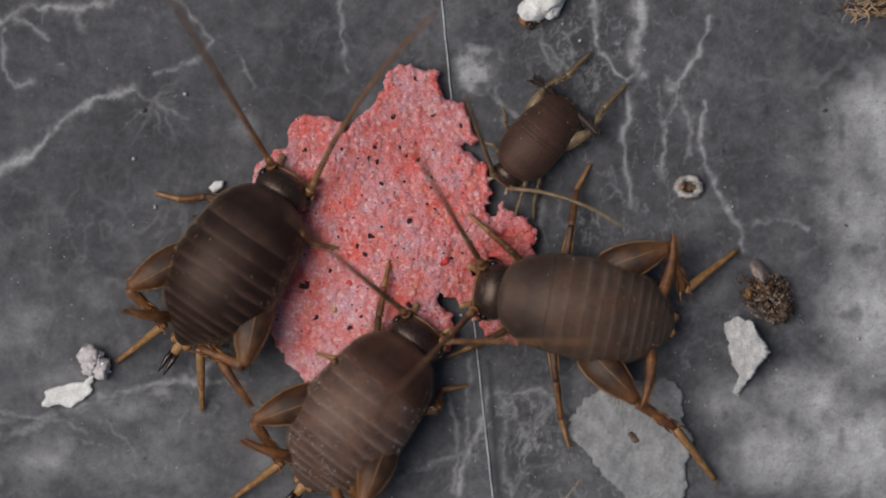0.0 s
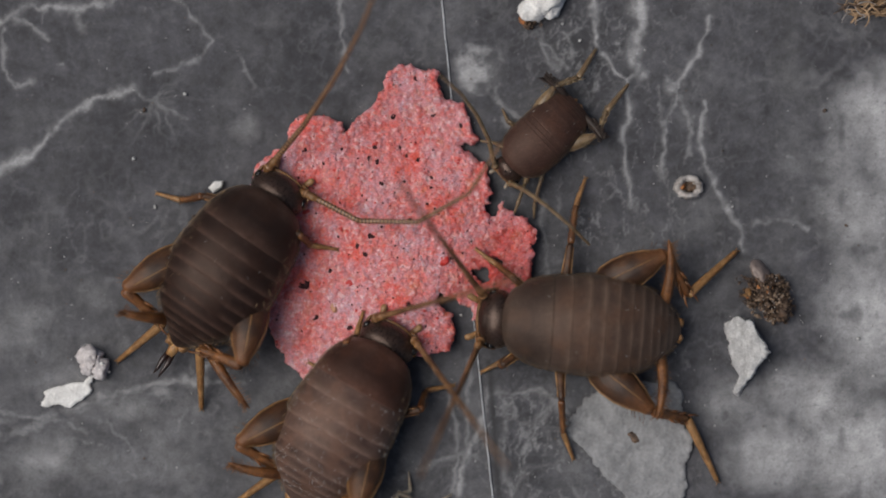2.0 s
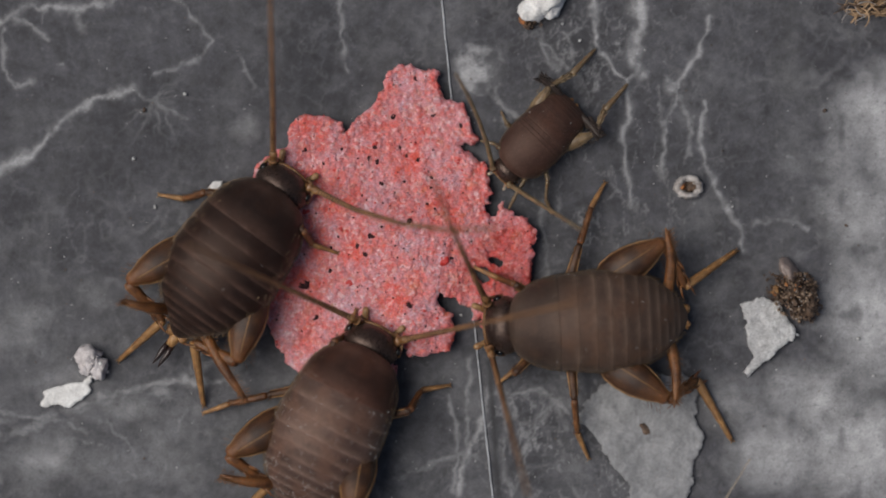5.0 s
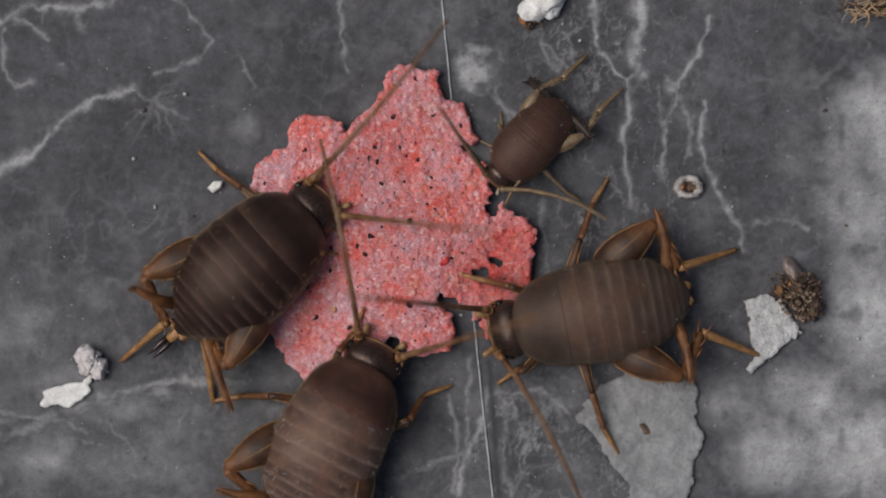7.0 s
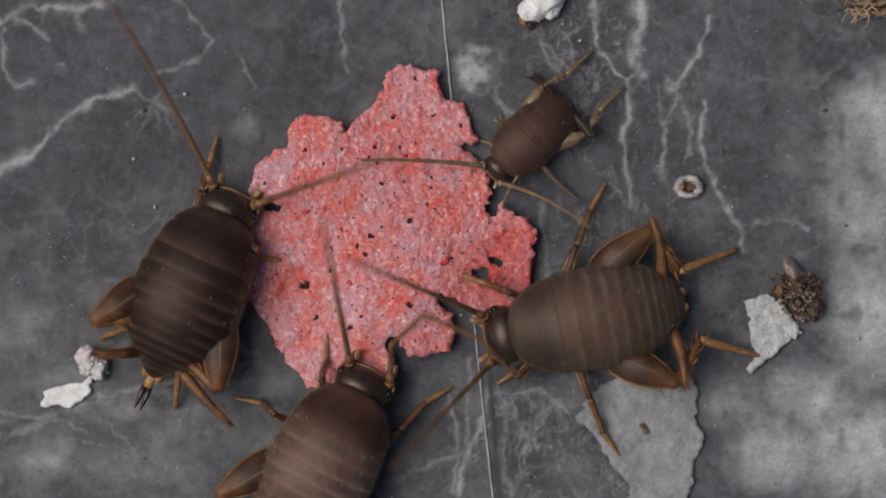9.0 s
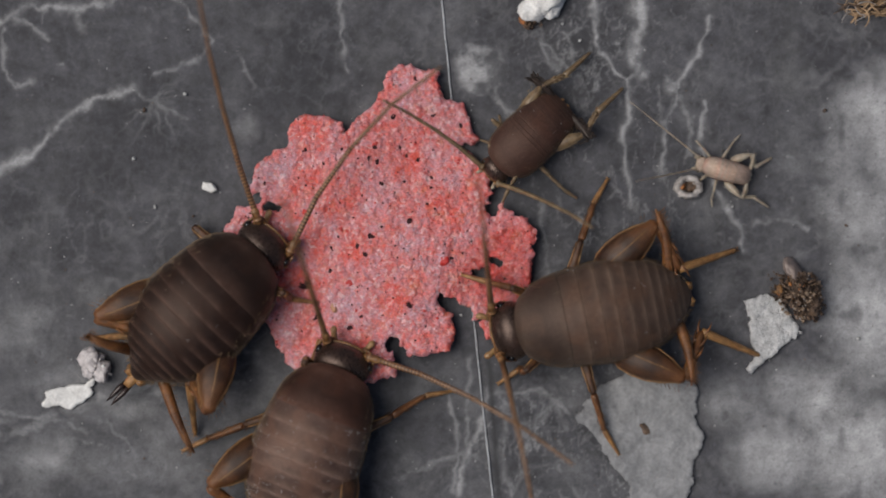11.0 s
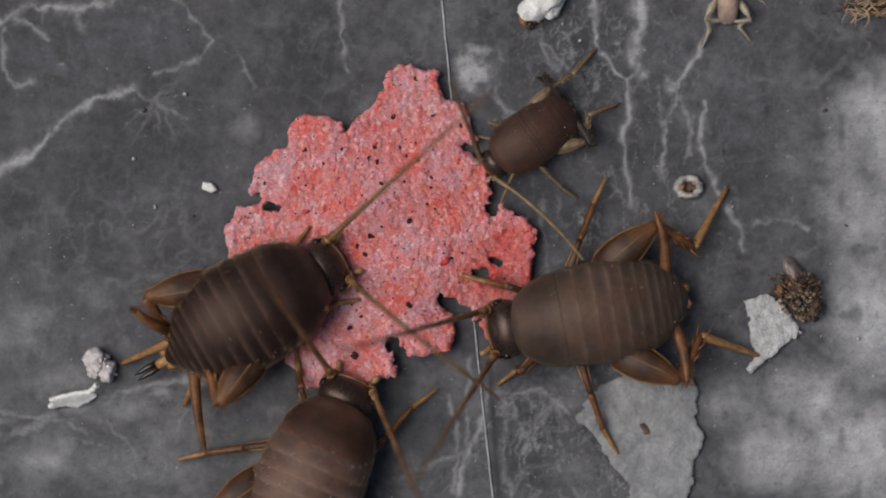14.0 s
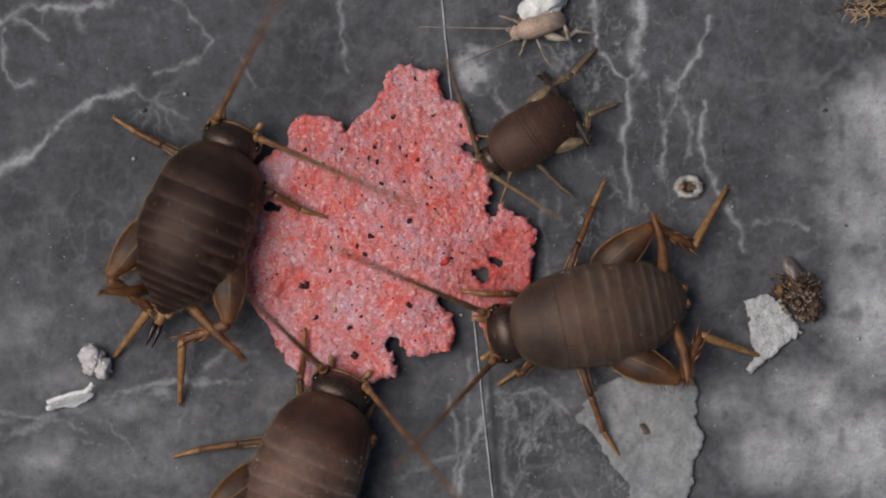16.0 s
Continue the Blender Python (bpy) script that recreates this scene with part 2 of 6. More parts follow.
def part(name, bm, mats, parent=None, label="", smooth=True):
    me = bpy.data.meshes.new(name)
    bmesh.ops.recalc_face_normals(bm, faces=bm.faces)
    bm.to_mesh(me)
    bm.free()
    if smooth:
        me.polygons.foreach_set("use_smooth", [True] * len(me.polygons))
    return link_mesh(name, me, mats, parent, label)


def thing(name, label, category, group=""):
    return tagged(new(name), label, category, group)


def loft(bm, rings, mats=None, cap=True):
    """Skin rings of equal count; mats gives a material index for each strip."""
    vs = [[bm.verts.new(p) for p in ring] for ring in rings]
    n = len(vs[0])
    for i in range(len(vs) - 1):
        for j in range(n):
            f = bm.faces.new((vs[i][j], vs[i][(j + 1) % n], vs[i + 1][(j + 1) % n], vs[i + 1][j]))
            f.material_index = mats[i] if mats else 0
    if cap:
        for ring, k in ((vs[0], 0), (vs[-1], -1)):
            f = bm.faces.new(ring)
            f.material_index = mats[k] if mats else 0


def tube(bm, path, radii, sides=8, flat=1.0, cap=True, mats=None):
    """A round or flattened rod along points (mm); flat scales its thickness across."""
    rings = []
    for i, p in enumerate(path):
        a, b = Vector(path[max(i - 1, 0)]), Vector(path[min(i + 1, len(path) - 1)])
        d = (b - a).normalized()
        side = d.cross(Vector((0, 0, 1)))
        side = side.normalized() if side.length > 1e-4 else Vector((0, 1, 0))
        up = side.cross(d)
        r = radii[i] if isinstance(radii, (list, tuple)) else radii
        rings.append([(Vector(p) + (side * math.cos(w) * flat + up * math.sin(w)) * r) * MM
                      for w in (math.tau * k / sides for k in range(sides))])
    loft(bm, rings, mats, cap)


def blob(bm, centre, size, seg=14, rings=9, turn=None, rough=0.0, mat=0):
    """An ellipsoid of half sizes (mm), uneven where rough is above nought."""
    rot = turn or Matrix.Identity(3)
    off = Vector((random.random() * 50, random.random() * 50, 3))

    def point(u, w):
        n = Vector((math.cos(u) * math.sin(w), math.sin(u) * math.sin(w), math.cos(w)))
        k = 1 + rough * (noise.noise(n * 1.7 + off) + 0.5 * noise.noise(n * 4.1 + off))
        return bm.verts.new((Vector(centre) + rot @ Vector([c * q * k for c, q in zip(n, size)])) * MM)

    top, low = point(0, 0), point(0, math.pi)
    rows = [[point(math.tau * i / seg, math.pi * j / rings) for i in range(seg)] for j in range(1, rings)]
    made = []
    for i in range(seg):
        e = (i + 1) % seg
        made.append(bm.faces.new((top, rows[0][i], rows[0][e])))
        made.append(bm.faces.new((low, rows[-1][e], rows[-1][i])))
        for r, q in zip(rows[:-1], rows[1:]):
            made.append(bm.faces.new((r[i], q[i], q[e], r[e])))
    for f in made:
        f.material_index = mat


RNG = np.random.RandomState(7)
LATTICE = RNG.rand(257, 257)


def value_noise(x, y, shift=0):
    x, y = x + 31.7 * shift, y + 17.3 * shift
    xi, yi = np.floor(x).astype(int), np.floor(y).astype(int)
    fx, fy = x - xi, y - yi
    fx, fy = fx * fx * (3 - 2 * fx), fy * fy * (3 - 2 * fy)
    a, b = LATTICE[xi % 256, yi % 256], LATTICE[(xi + 1) % 256, yi % 256]
    c, d = LATTICE[xi % 256, (yi + 1) % 256], LATTICE[(xi + 1) % 256, (yi + 1) % 256]
    return a + (b - a) * fx + (c - a) * fy + (a - b - c + d) * fx * fy


def fbm(x, y, shift=0, octaves=4):
    total, amp = np.zeros_like(x), 0.5
    for k in range(octaves):
        total += amp * (value_noise(x, y, shift + k) - 0.5)
        x, y, amp = x * 2.03, y * 2.03, amp * 0.55
    return total


def segment_distance(x, y, a, b):
    dx, dy = b[0] - a[0], b[1] - a[1]
    s = np.clip(((x - a[0]) * dx + (y - a[1]) * dy) / max(dx * dx + dy * dy, 1e-9), 0, 1)
    return np.hypot(x - a[0] - s * dx, y - a[1] - s * dy), s


def outline_distance(x, y, outline):
    """Signed distance to a closed outline, negative inside."""
    best, inside = np.full_like(x, 1e9), np.zeros(x.shape, bool)
    for a, b in zip(outline, outline[1:] + outline[:1]):
        best = np.minimum(best, segment_distance(x, y, a, b)[0])
        cross = (a[1] > y) != (b[1] > y)
        inside ^= cross & (x < (b[0] - a[0]) * (y - a[1]) / (b[1] - a[1] if b[1] != a[1] else 1e-9) + a[0])
    return np.where(inside, -best, best)


def sheet(name, outline, thick, step, ragged, relief, bites=(), seed=1, bow=0.0, lift=0.0):
    """A thin crumbly flake: a torn outline (mm) with ragged edges, bites, an uneven top and a bottom."""
    ox, oy = [p[0] for p in outline], [p[1] for p in outline]
    x0, x1, y0, y1 = min(ox) - 0.1, max(ox) + 0.1, min(oy) - 0.1, max(oy) + 0.1
    nx, ny = int((x1 - x0) / step) + 1, int((y1 - y0) / step) + 1
    gx, gy = np.meshgrid(x0 + step * np.arange(nx), y0 + step * np.arange(ny), indexing="ij")

    def field(x, y):
        wx = x + ragged * 2.2 * fbm(x * 3.1, y * 3.1, seed, 4)
        wy = y + ragged * 2.2 * fbm(x * 3.1, y * 3.1, seed + 9, 4)
        d = outline_distance(wx, wy, outline)
        for bx, by, r in bites:
            rough = r * (1.1 * fbm(x * 4.5, y * 4.5, seed + 60, 4))
            d = np.maximum(d, r + rough - np.hypot(wx - bx, wy - by))
        return d + ragged * 1.1 * fbm(x * 11, y * 11, seed + 5, 3)

    d = field(gx, gy)
    keep = (d[:-1, :-1] + d[1:, :-1] + d[:-1, 1:] + d[1:, 1:]) < 0
    e = step * 0.5
    gradx, grady = (field(gx + e, gy) - field(gx - e, gy)) / (2 * e), (field(gx, gy + e) - field(gx, gy - e)) / (2 * e)
    size = np.maximum(np.hypot(gradx, grady), 0.3) ** 2
    push = np.clip(d, -0.6 * step, 0.6 * step) * (np.abs(d) < 0.8 * step)
    gx, gy = gx - push * gradx / size, gy - push * grady / size
    rim = np.clip(-d / (2.5 * step), 0, 1) ** 0.5
    r2 = ((gx - np.mean(ox)) ** 2 + (gy - np.mean(oy)) ** 2)
    base = lift * np.clip(0.75 + 2.2 * fbm(gx * 0.35, gy * 0.35, seed + 50, 2) - 1.1 * np.exp(-((gx + 2.6) ** 2 + (gy + 1.2) ** 2) / 1.5) - 1.1 * np.exp(-((gx - 1.3) ** 2 + (gy + 1.2) ** 2) / 1.2), 0, 1.3) + bow * r2 + 0.12 * thick * fbm(gx * 0.8, gy * 0.8, seed + 3, 2)
    top = base + thick * (0.55 + 0.45 * rim) + relief * (fbm(gx * 5, gy * 5, seed + 20, 4) + 0.6 * fbm(gx * 17, gy * 17, seed + 30, 2))
    pts, faces = [], []
    ids = -np.ones(gx.shape, int)
    used = np.zeros(gx.shape, bool)
    for si, sj in ((0, 0), (1, 0), (1, 1), (0, 1)):
        used[si:nx - 1 + si, sj:ny - 1 + sj] |= keep
    ids[used] = np.arange(used.sum())
    n = int(used.sum())
    pts = np.concatenate([np.stack([gx[used], gy[used], top[used]], 1), np.stack([gx[used], gy[used], base[used]], 1)]) * MM
    ci, cj = np.nonzero(keep)
    quads = np.stack([ids[ci, cj], ids[ci + 1, cj], ids[ci + 1, cj + 1], ids[ci, cj + 1]], 1)
    faces = quads.tolist() + (quads[:, ::-1] + n).tolist()
    pad = np.pad(keep, 1)
    for di, dj, s, e2 in ((-1, 0, (0, 1), (0, 0)), (1, 0, (1, 0), (1, 1)), (0, -1, (0, 0), (1, 0)), (0, 1, (1, 1), (0, 1))):
        bi, bj = np.nonzero(keep & ~pad[1 + di:nx + di, 1 + dj:ny + dj])
        a, b = ids[bi + s[0], bj + s[1]], ids[bi + e2[0], bj + e2[1]]
        faces += np.stack([b, a, a + n, b + n], 1).tolist()
    me = bpy.data.meshes.new(name)
    me.from_pydata(pts.tolist(), [], faces)
    me.polygons.foreach_set("use_smooth", [True] * len(me.polygons))
    me.update()
    return me


# ---- the slate tile ----
def deposit_field(x, y):
    """How thickly pale mineral veins, crusts and haze lie on the slate, 0 to 1."""
    wx, wy = x + 0.16 * fbm(x * 1.6, y * 1.6, 3, 3) + 0.17 * fbm(x * 6, y * 6, 8, 3), y + 0.16 * fbm(x * 1.6, y * 1.6, 13, 3) + 0.17 * fbm(x * 6, y * 6, 18, 3)
    out = np.zeros_like(x)
    patchy = np.clip(0.75 + 1.5 * fbm(x * 2.3, y * 2.3, 40, 3), 0.15, 1)
    veins = [
        (0.07, 0.4, [(0.96, -2.49), (1.16, -2.99), (1.06, -3.59), (1.21, -4.39)]),
        (0.06, 0.36, [(1.56, -2.49), (2.01, -2.64), (2.16, -3.19)]),
        (0.06, 0.34, [(1.21, -4.39), (1.46, -3.89), (2.01, -3.79), (2.36, -4.39)]),
        (0.05, 0.5, [(0.11, -2.59), (0.28, -3.39), (0.16, -4.29)]),
        (0.05, 0.45, [(0.51, -1.99), (0.38, -2.79), (0.46, -3.59)]),
        (0.05, 0.33, [(1.16, -2.99), (1.71, -3.14), (2.01, -2.64)]),
        (0.045, 0.5, [(1.81, 3.66), (2.18, 3.13)]),
        (0.045, 0.45, [(2.26, 3.81), (2.32, 3.41)]),
        (0.045, 0.45, [(1.41, 2.26), (1.11, 2.41), (0.96, 2.81)]),
        (0.05, 0.4, [(-6.74, -3.29), (-5.94, -3.49), (-5.44, -4.09)]),
        (0.045, 0.35, [(-5.04, -2.49), (-4.54, -2.79), (-4.74, -3.39)]),
        (0.09, 0.83, [(-7.94, 1.31), (-7.24, 1.71), (-6.64, 2.36), (-6.14, 2.69), (-5.49, 2.81)]),
        (0.05, 0.41, [(-5.49, 2.81), (-4.94, 2.51), (-4.54, 2.26)]),
        (0.05, 0.49, [(-5.09, 3.06), (-4.44, 3.33), (-4.04, 3.66), (-4.74, 4.41)]),
        (0.07, 0.7, [(-7.94, 3.96), (-7.39, 4.31), (-6.34, 4.29), (-5.74, 4.46)]),
        (0.05, 0.59, [(-7.59, 4.11), (-7.24, 3.96), (-6.96, 3.71)]),
        (0.045, 0.49, [(-7.79, 3.91), (-7.76, 3.11), (-7.49, 2.83), (-7.24, 2.96)]),
        (0.06, 0.49, [(-6.41, 4.16), (-6.34, 3.79)]),
        (0.05, 0.49, [(-1.84, 4.46), (-1.72, 3.11)]),
        (0.13, 0.92, [(3.46, 4.46), (3.56, 4.01), (3.38, 3.31), (3.54, 3.16)]),
        (0.05, 0.7, [(3.54, 3.16), (3.31, 3.01), (3.31, 2.51), (3.16, 2.01), (3.24, 1.31), (3.34, 0.71)]),
        (0.06, 0.85, [(2.71, 4.46), (2.71, 3.66), (3.11, 3.11), (3.31, 3.01)]),
        (0.05, 0.7, [(4.71, 4.06), (4.56, 3.51), (4.28, 3.06), (4.16, 2.66)]),
        (0.06, 0.67, [(4.16, 2.66), (3.96, 2.36), (3.91, 1.31)]),
        (0.05, 0.49, [(4.21, 2.66), (4.38, 2.31), (4.38, 1.61)]),
        (0.06, 0.7, [(4.66, 2.61), (4.56, 2.01), (4.66, 1.51), (4.91, 0.91), (5.26, 0.46), (5.31, 0.01)]),
        (0.05, 0.49, [(5.31, 0.41), (5.86, 0.51), (6.46, 0.41)]),
        (0.045, 0.49, [(1.76, 3.71), (2.06, 3.31), (2.01, 3.11)]),
        (0.045, 0.47, [(1.06, 2.26), (1.21, 2.16), (0.96, 2.71)]),
        (0.07, 0.56, [(-7.94, -2.79), (-7.24, -3.04), (-5.94, -2.59), (-4.64, -2.29), (-3.54, -2.39)]),
        (0.05, 0.41, [(-7.84, -3.39), (-6.94, -2.99), (-6.34, -3.19), (-5.74, -3.89)]),
        (0.08, 0.67, [(0.76, -2.49), (0.66, -3.19), (0.36, -3.89), (0.21, -4.49)]),
        (0.06, 0.49, [(0.86, -2.59), (1.76, -2.49), (2.26, -2.89)]),
        (0.05, 0.49, [(1.76, -1.19), (1.81, -0.39), (1.71, 0.81)]),
        (0.05, 0.47, [(1.46, -3.59), (1.66, -2.99), (2.16, -2.59)]),
        (0.05, 0.41, [(-0.84, -4.09), (-0.04, -3.79), (0.66, -3.49)]),
        (0.06, 0.42, [(-4.19, -2.09), (-3.74, -1.69), (-3.29, -1.84)]),
        (0.06, 0.4, [(-3.58, 3.46), (-3.44, 3.11), (-3.29, 2.86)]),
        (0.1, 0.42, [(-7.84, -3.29), (-7.24, -3.19), (-6.74, -2.89), (-5.94, -2.74), (-4.94, -2.49)]),
        (0.04, 0.36, [(-5.99, -3.04), (-5.69, -3.34), (-5.39, -3.64)]),
        (0.05, 0.42, [(4.46, 2.41), (4.38, 1.91), (4.32, 1.51)]),
        (0.05, 0.4, [(3.86, 2.5), (3.93, 1.9), (3.86, 1.3)]),
        (0.045, 0.4, [(1.74, 3.86), (1.79, 3.41), (2.01, 3.16)]),
    ]
    thick = 0.3 + 0.9 * value_noise(x * 4, y * 4, 60)
    broken = np.clip(0.85 + 1.5 * fbm(x * 2.7, y * 2.7, 45, 3) + 1.5 * fbm(x * 8, y * 8, 48, 3), 0.2, 1.15)
    for width, strength, line in veins:
        d = np.full_like(x, 9.0)
        for a, b in zip(line[:-1], line[1:]):
            d = np.minimum(d, segment_distance(wx, wy, a, b)[0])
        w = 1.02 * width * thick
        out = np.maximum(out, 0.72 * strength * broken * (0.85 * np.exp(-(d / w) ** 2) + 0.17 * np.exp(-(d / (2.4 * w)) ** 2)))
    # fans of fine threads
    for cx, cy, turn, spread, count, reach in ((-5.09, 2.62, -40, 11, 21, 1.15), (4.31, 2.81, -80, 17, 9, 0.8), (0.76, -2.49, -100, 17, 9, 0.9)):
        for k in range(count):
            w = radians(turn + spread * (k - count / 2) + 9 * math.sin(k * 2.7))
            far = reach * (0.65 + 0.4 * math.sin(k * 1.9))
            near = far * (0.22 + 0.2 * math.sin(k * 4.3))
            d, q = segment_distance(wx, wy, (cx + near * math.cos(w + 0.4), cy + near * math.sin(w + 0.4)), (cx + far * math.cos(w), cy + far * math.sin(w)))
            out = np.maximum(out, 0.24 * (1 - q) * patchy * np.exp(-(d / 0.024) ** 2))
    # crusts and pale haze
    crusts = [(0.66, 3.16, 0.5, 0.4, 0.2), (0.51, 3.23, 0.32, 0.36, 0.62), (0.78, 3.38, 0.3, 0.22, 0.56), (0.66, 2.93, 0.34, 0.22, 0.5), (4.31, 2.26, 0.3, 0.35, 0.18), (4.1, 2.92, 0.2, 0.26, 0.5), (4.2, 2.64, 0.17, 0.17, 0.5), (-3.44, 2.2, 0.25, 0.35, 0.3), (5.86, -3.49, 0.9, 0.75, 0.85), (5.16, -2.79, 0.7, 0.6, 0.4),
              (7.61, -1.19, 1.05, 1.8, 0.85), (7.91, 2.01, 1.15, 1.5, 0.85), (7.56, -3.59, 1.2, 1.3, 0.8), (6.66, -2.69, 0.95, 0.9, 0.75), (7.41, 0.61, 0.9, 1.3, 0.65),
              (-3.54, 2.11, 0.35, 0.3, 0.16), (-5.04, 0.91, 0.2, 0.2, 0.14), (-7.44, -1.79, 1.8, 1.5, 0.22), (-7.24, -1.19, 0.8, 0.5, 0.3), (-6.74, -2.39, 0.8, 0.55, 0.36), (0.36, -2.99, 0.5, 0.9, 0.16),
              (3.16, -1.19, 0.9, 1.4, 0.12), (-5.34, -3.59, 2.8, 1.4, 0.2), (-6.94, -3.79, 1.2, 0.8, 0.4), (-4.54, -4.09, 0.9, 0.55, 0.36), (-5.54, -2.79, 1.2, 0.45, 0.34), (-3.04, -3.79, 0.7, 0.6, 0.2), (6.16, 1.41, 1.0, 1.6, 0.14)]
    wander, clots = 0.9 * fbm(x * 1.2, y * 1.2, 70, 5) + 0.3 * fbm(x * 5.5, y * 5.5, 80, 3), 1.0 + 0.7 * fbm(x * 4, y * 4, 90, 4)
    clouds = np.clip(0.75 + 2.4 * fbm(x * 1.7, y * 1.7, 95, 5), 0.05, 1.5)
    holes = np.clip(0.65 + 3.0 * fbm(x * 4.5, y * 4.5, 97, 4), 0.1, 1.1)
    for cx, cy, rx, ry, s in crusts:
        q = np.hypot((x - cx) / rx, (y - cy) / ry) + wander
        out = np.maximum(out, s * np.clip((1.15 - q) / (0.5 if rx < 0.4 and s > 0.45 else 1.1), 0, 1) * (holes if rx < 0.4 and s > 0.45 else clots if s > 0.45 else clouds))
    # a web of faint hairline veins, sparse on the cleaner corner of the tile
    clean = 1 - 0.55 * np.clip((-x - 2.5) / 2, 0, 1) * np.clip((y - 0.3) / 1.5, 0, 1)
    web = np.abs(fbm(x * 0.9, y * 0.9, 110, 4))
    out = np.maximum(out, 0.12 * patchy * clean * np.exp(-(web / 0.011) ** 2))
    web = np.abs(fbm(x * 2.1 + 5, y * 1.6, 130, 4))
    out = np.maximum(out, 0.1 * patchy * clean * np.exp(-(web / 0.014) ** 2))
    web = np.abs(fbm(wx * 3.1 + 9, wy * 1.1, 140, 4))
    side = np.clip((x - 0.3) / 2, 0, 1) * np.clip((5.6 - x) / 2, 0, 1)
    out = np.maximum(out, 0.34 * side * patchy * np.exp(-(web / 0.014) ** 2))
    for cx, cy, r, strength in ((1.46, -3.49, 1.5, 0.5), (2.56, 3.81, 1.3, 0.36), (-4.54, -2.99, 1.5, 0.22)):
        near = np.clip(1.3 - np.hypot(x - cx, y - cy) / r, 0, 1)
        for k, scale in ((0, 2.4), (1, 4.2)):
            web = np.abs(fbm(wx * scale + 4, wy * scale * 0.7, 230 + 10 * k, 3))
            out = np.maximum(out, strength * near * patchy * np.exp(-(web / 0.016) ** 2))
    blots = np.clip(fbm(x * 1.3, y * 1.3, 300, 6) + 0.06, 0, 1) ** 1.6
    bare = 1 - 0.8 * np.exp(-((x - 3.0) / 1.9) ** 2 - ((y - 2.4) / 2.0) ** 2)
    out = np.maximum(out, np.minimum(blots * 0.8, 0.3) * clean * bare)
    # broad smoky veins
    for k, scale in ((0, 0.8), (1, 1.5)):
        web = np.abs(fbm(wx * scale + 2, wy * scale, 330 + 20 * k, 4))
        out = np.maximum(out, (0.16 - 0.03 * k) * patchy * np.exp(-(web / 0.035) ** 2) * np.clip(1.3 * value_noise(x * 0.6, y * 0.6, 360 + k), 0.2, 1) * clean * bare)
    flecks = np.clip(value_noise(x * 11, y * 11, 150) - 0.9, 0, 1) * 5 * np.clip(value_noise(x * 1.3, y * 1.3, 170) - 0.35, 0, 1)
    dots = np.clip((value_noise(x * 4.6, y * 4.6, 190) - 0.74) * 3.2, 0, 1) * np.clip((-y - 1.6) / 1.2, 0, 1) * np.clip((0.5 - x) / 2, 0, 1)
    out = np.maximum(out, 0.3 * dots)
    pitted = np.clip((value_noise(x * 3.4, y * 3.4, 180) - 0.8) * 7, 0, 1) * np.clip(x - 4, 0, 1)
    return np.clip((out + flecks) * (1 - 0.5 * pitted), 0, 1)


def build_tile():
    hx, hy = 8.6, 5.0
    # fine relief where the shot lies, plain slate round it
    xs = np.concatenate([[-60, -30, -14, -10], np.arange(-hx, hx + 0.01, 0.026), [10, 14, 30, 60]])
    ys = np.concatenate([[-50, -25, -12, -7], np.arange(-hy, hy + 0.01, 0.026), [7, 12, 25, 50]])
    gx, gy = np.meshgrid(xs, ys, indexing="ij")
    dep = deposit_field(gx, gy)
    gz = -0.03 + 0.05 * fbm(gx * 0.7, gy * 0.7, 200, 3) + 0.012 * fbm(gx * 6, gy * 6, 210, 3) + 0.02 * dep
    gz[(np.abs(gx) > hx + 0.1) | (np.abs(gy) > hy + 0.1)] = -0.03
    nx, ny = gx.shape
    pts = np.stack([gx.ravel(), gy.ravel(), gz.ravel()], 1)
    ids = np.arange(nx * ny).reshape(nx, ny)
    faces = np.stack([ids[:-1, :-1], ids[1:, :-1], ids[1:, 1:], ids[:-1, 1:]], -1).reshape(-1, 4).tolist()
    # sides and underside of the tile, 8 mm thick
    rim = np.concatenate([ids[:, 0], ids[-1, 1:], ids[-2::-1, -1], ids[0, -2:0:-1]])
    low = pts[rim].copy()
    low[:, 2] = -8
    n, k = len(pts), len(rim)
    faces += [[int(rim[(i + 1) % k]), int(rim[i]), n + i, n + (i + 1) % k] for i in range(k)]
    faces.append([n + i for i in range(k)][::-1])
    me = bpy.data.meshes.new("ground")
    me.from_pydata((np.concatenate([pts, low]) * MM).tolist(), [], faces)
    me.polygons.foreach_set("use_smooth", [True] * (len(faces) - k - 1) + [False] * (k + 1))
    # thin dark lines beside the silk thread, in the colour only
    dark_line = np.zeros_like(gx)
    for a, b in (((0.82, -1.99), (1, -4.49)), ((0.06, 2.91), (0.16, 1.81))):
        d, _ = segment_distance(gx + 0.06 * fbm(gx * 3, gy * 3, 400, 2), gy, a, b)
        dark_line = np.maximum(dark_line, 0.75 * np.exp(-(d / 0.055) ** 2))
    at = me.attributes.new("dark_line", "FLOAT", "POINT")
    at.data.foreach_set("value", np.concatenate([dark_line.ravel(), np.zeros(k)]).astype(np.float32))
    at = me.attributes.new("deposit", "FLOAT", "POINT")
    at.data.foreach_set("value", np.concatenate([dep.ravel(), np.zeros(k)]).astype(np.float32))
    ground = link_mesh("ground", me, SLATE)
    tagged(ground, "dark grey slate tile with pale mineral veins and crusts", "stone tile", kind="structure")


build_tile()


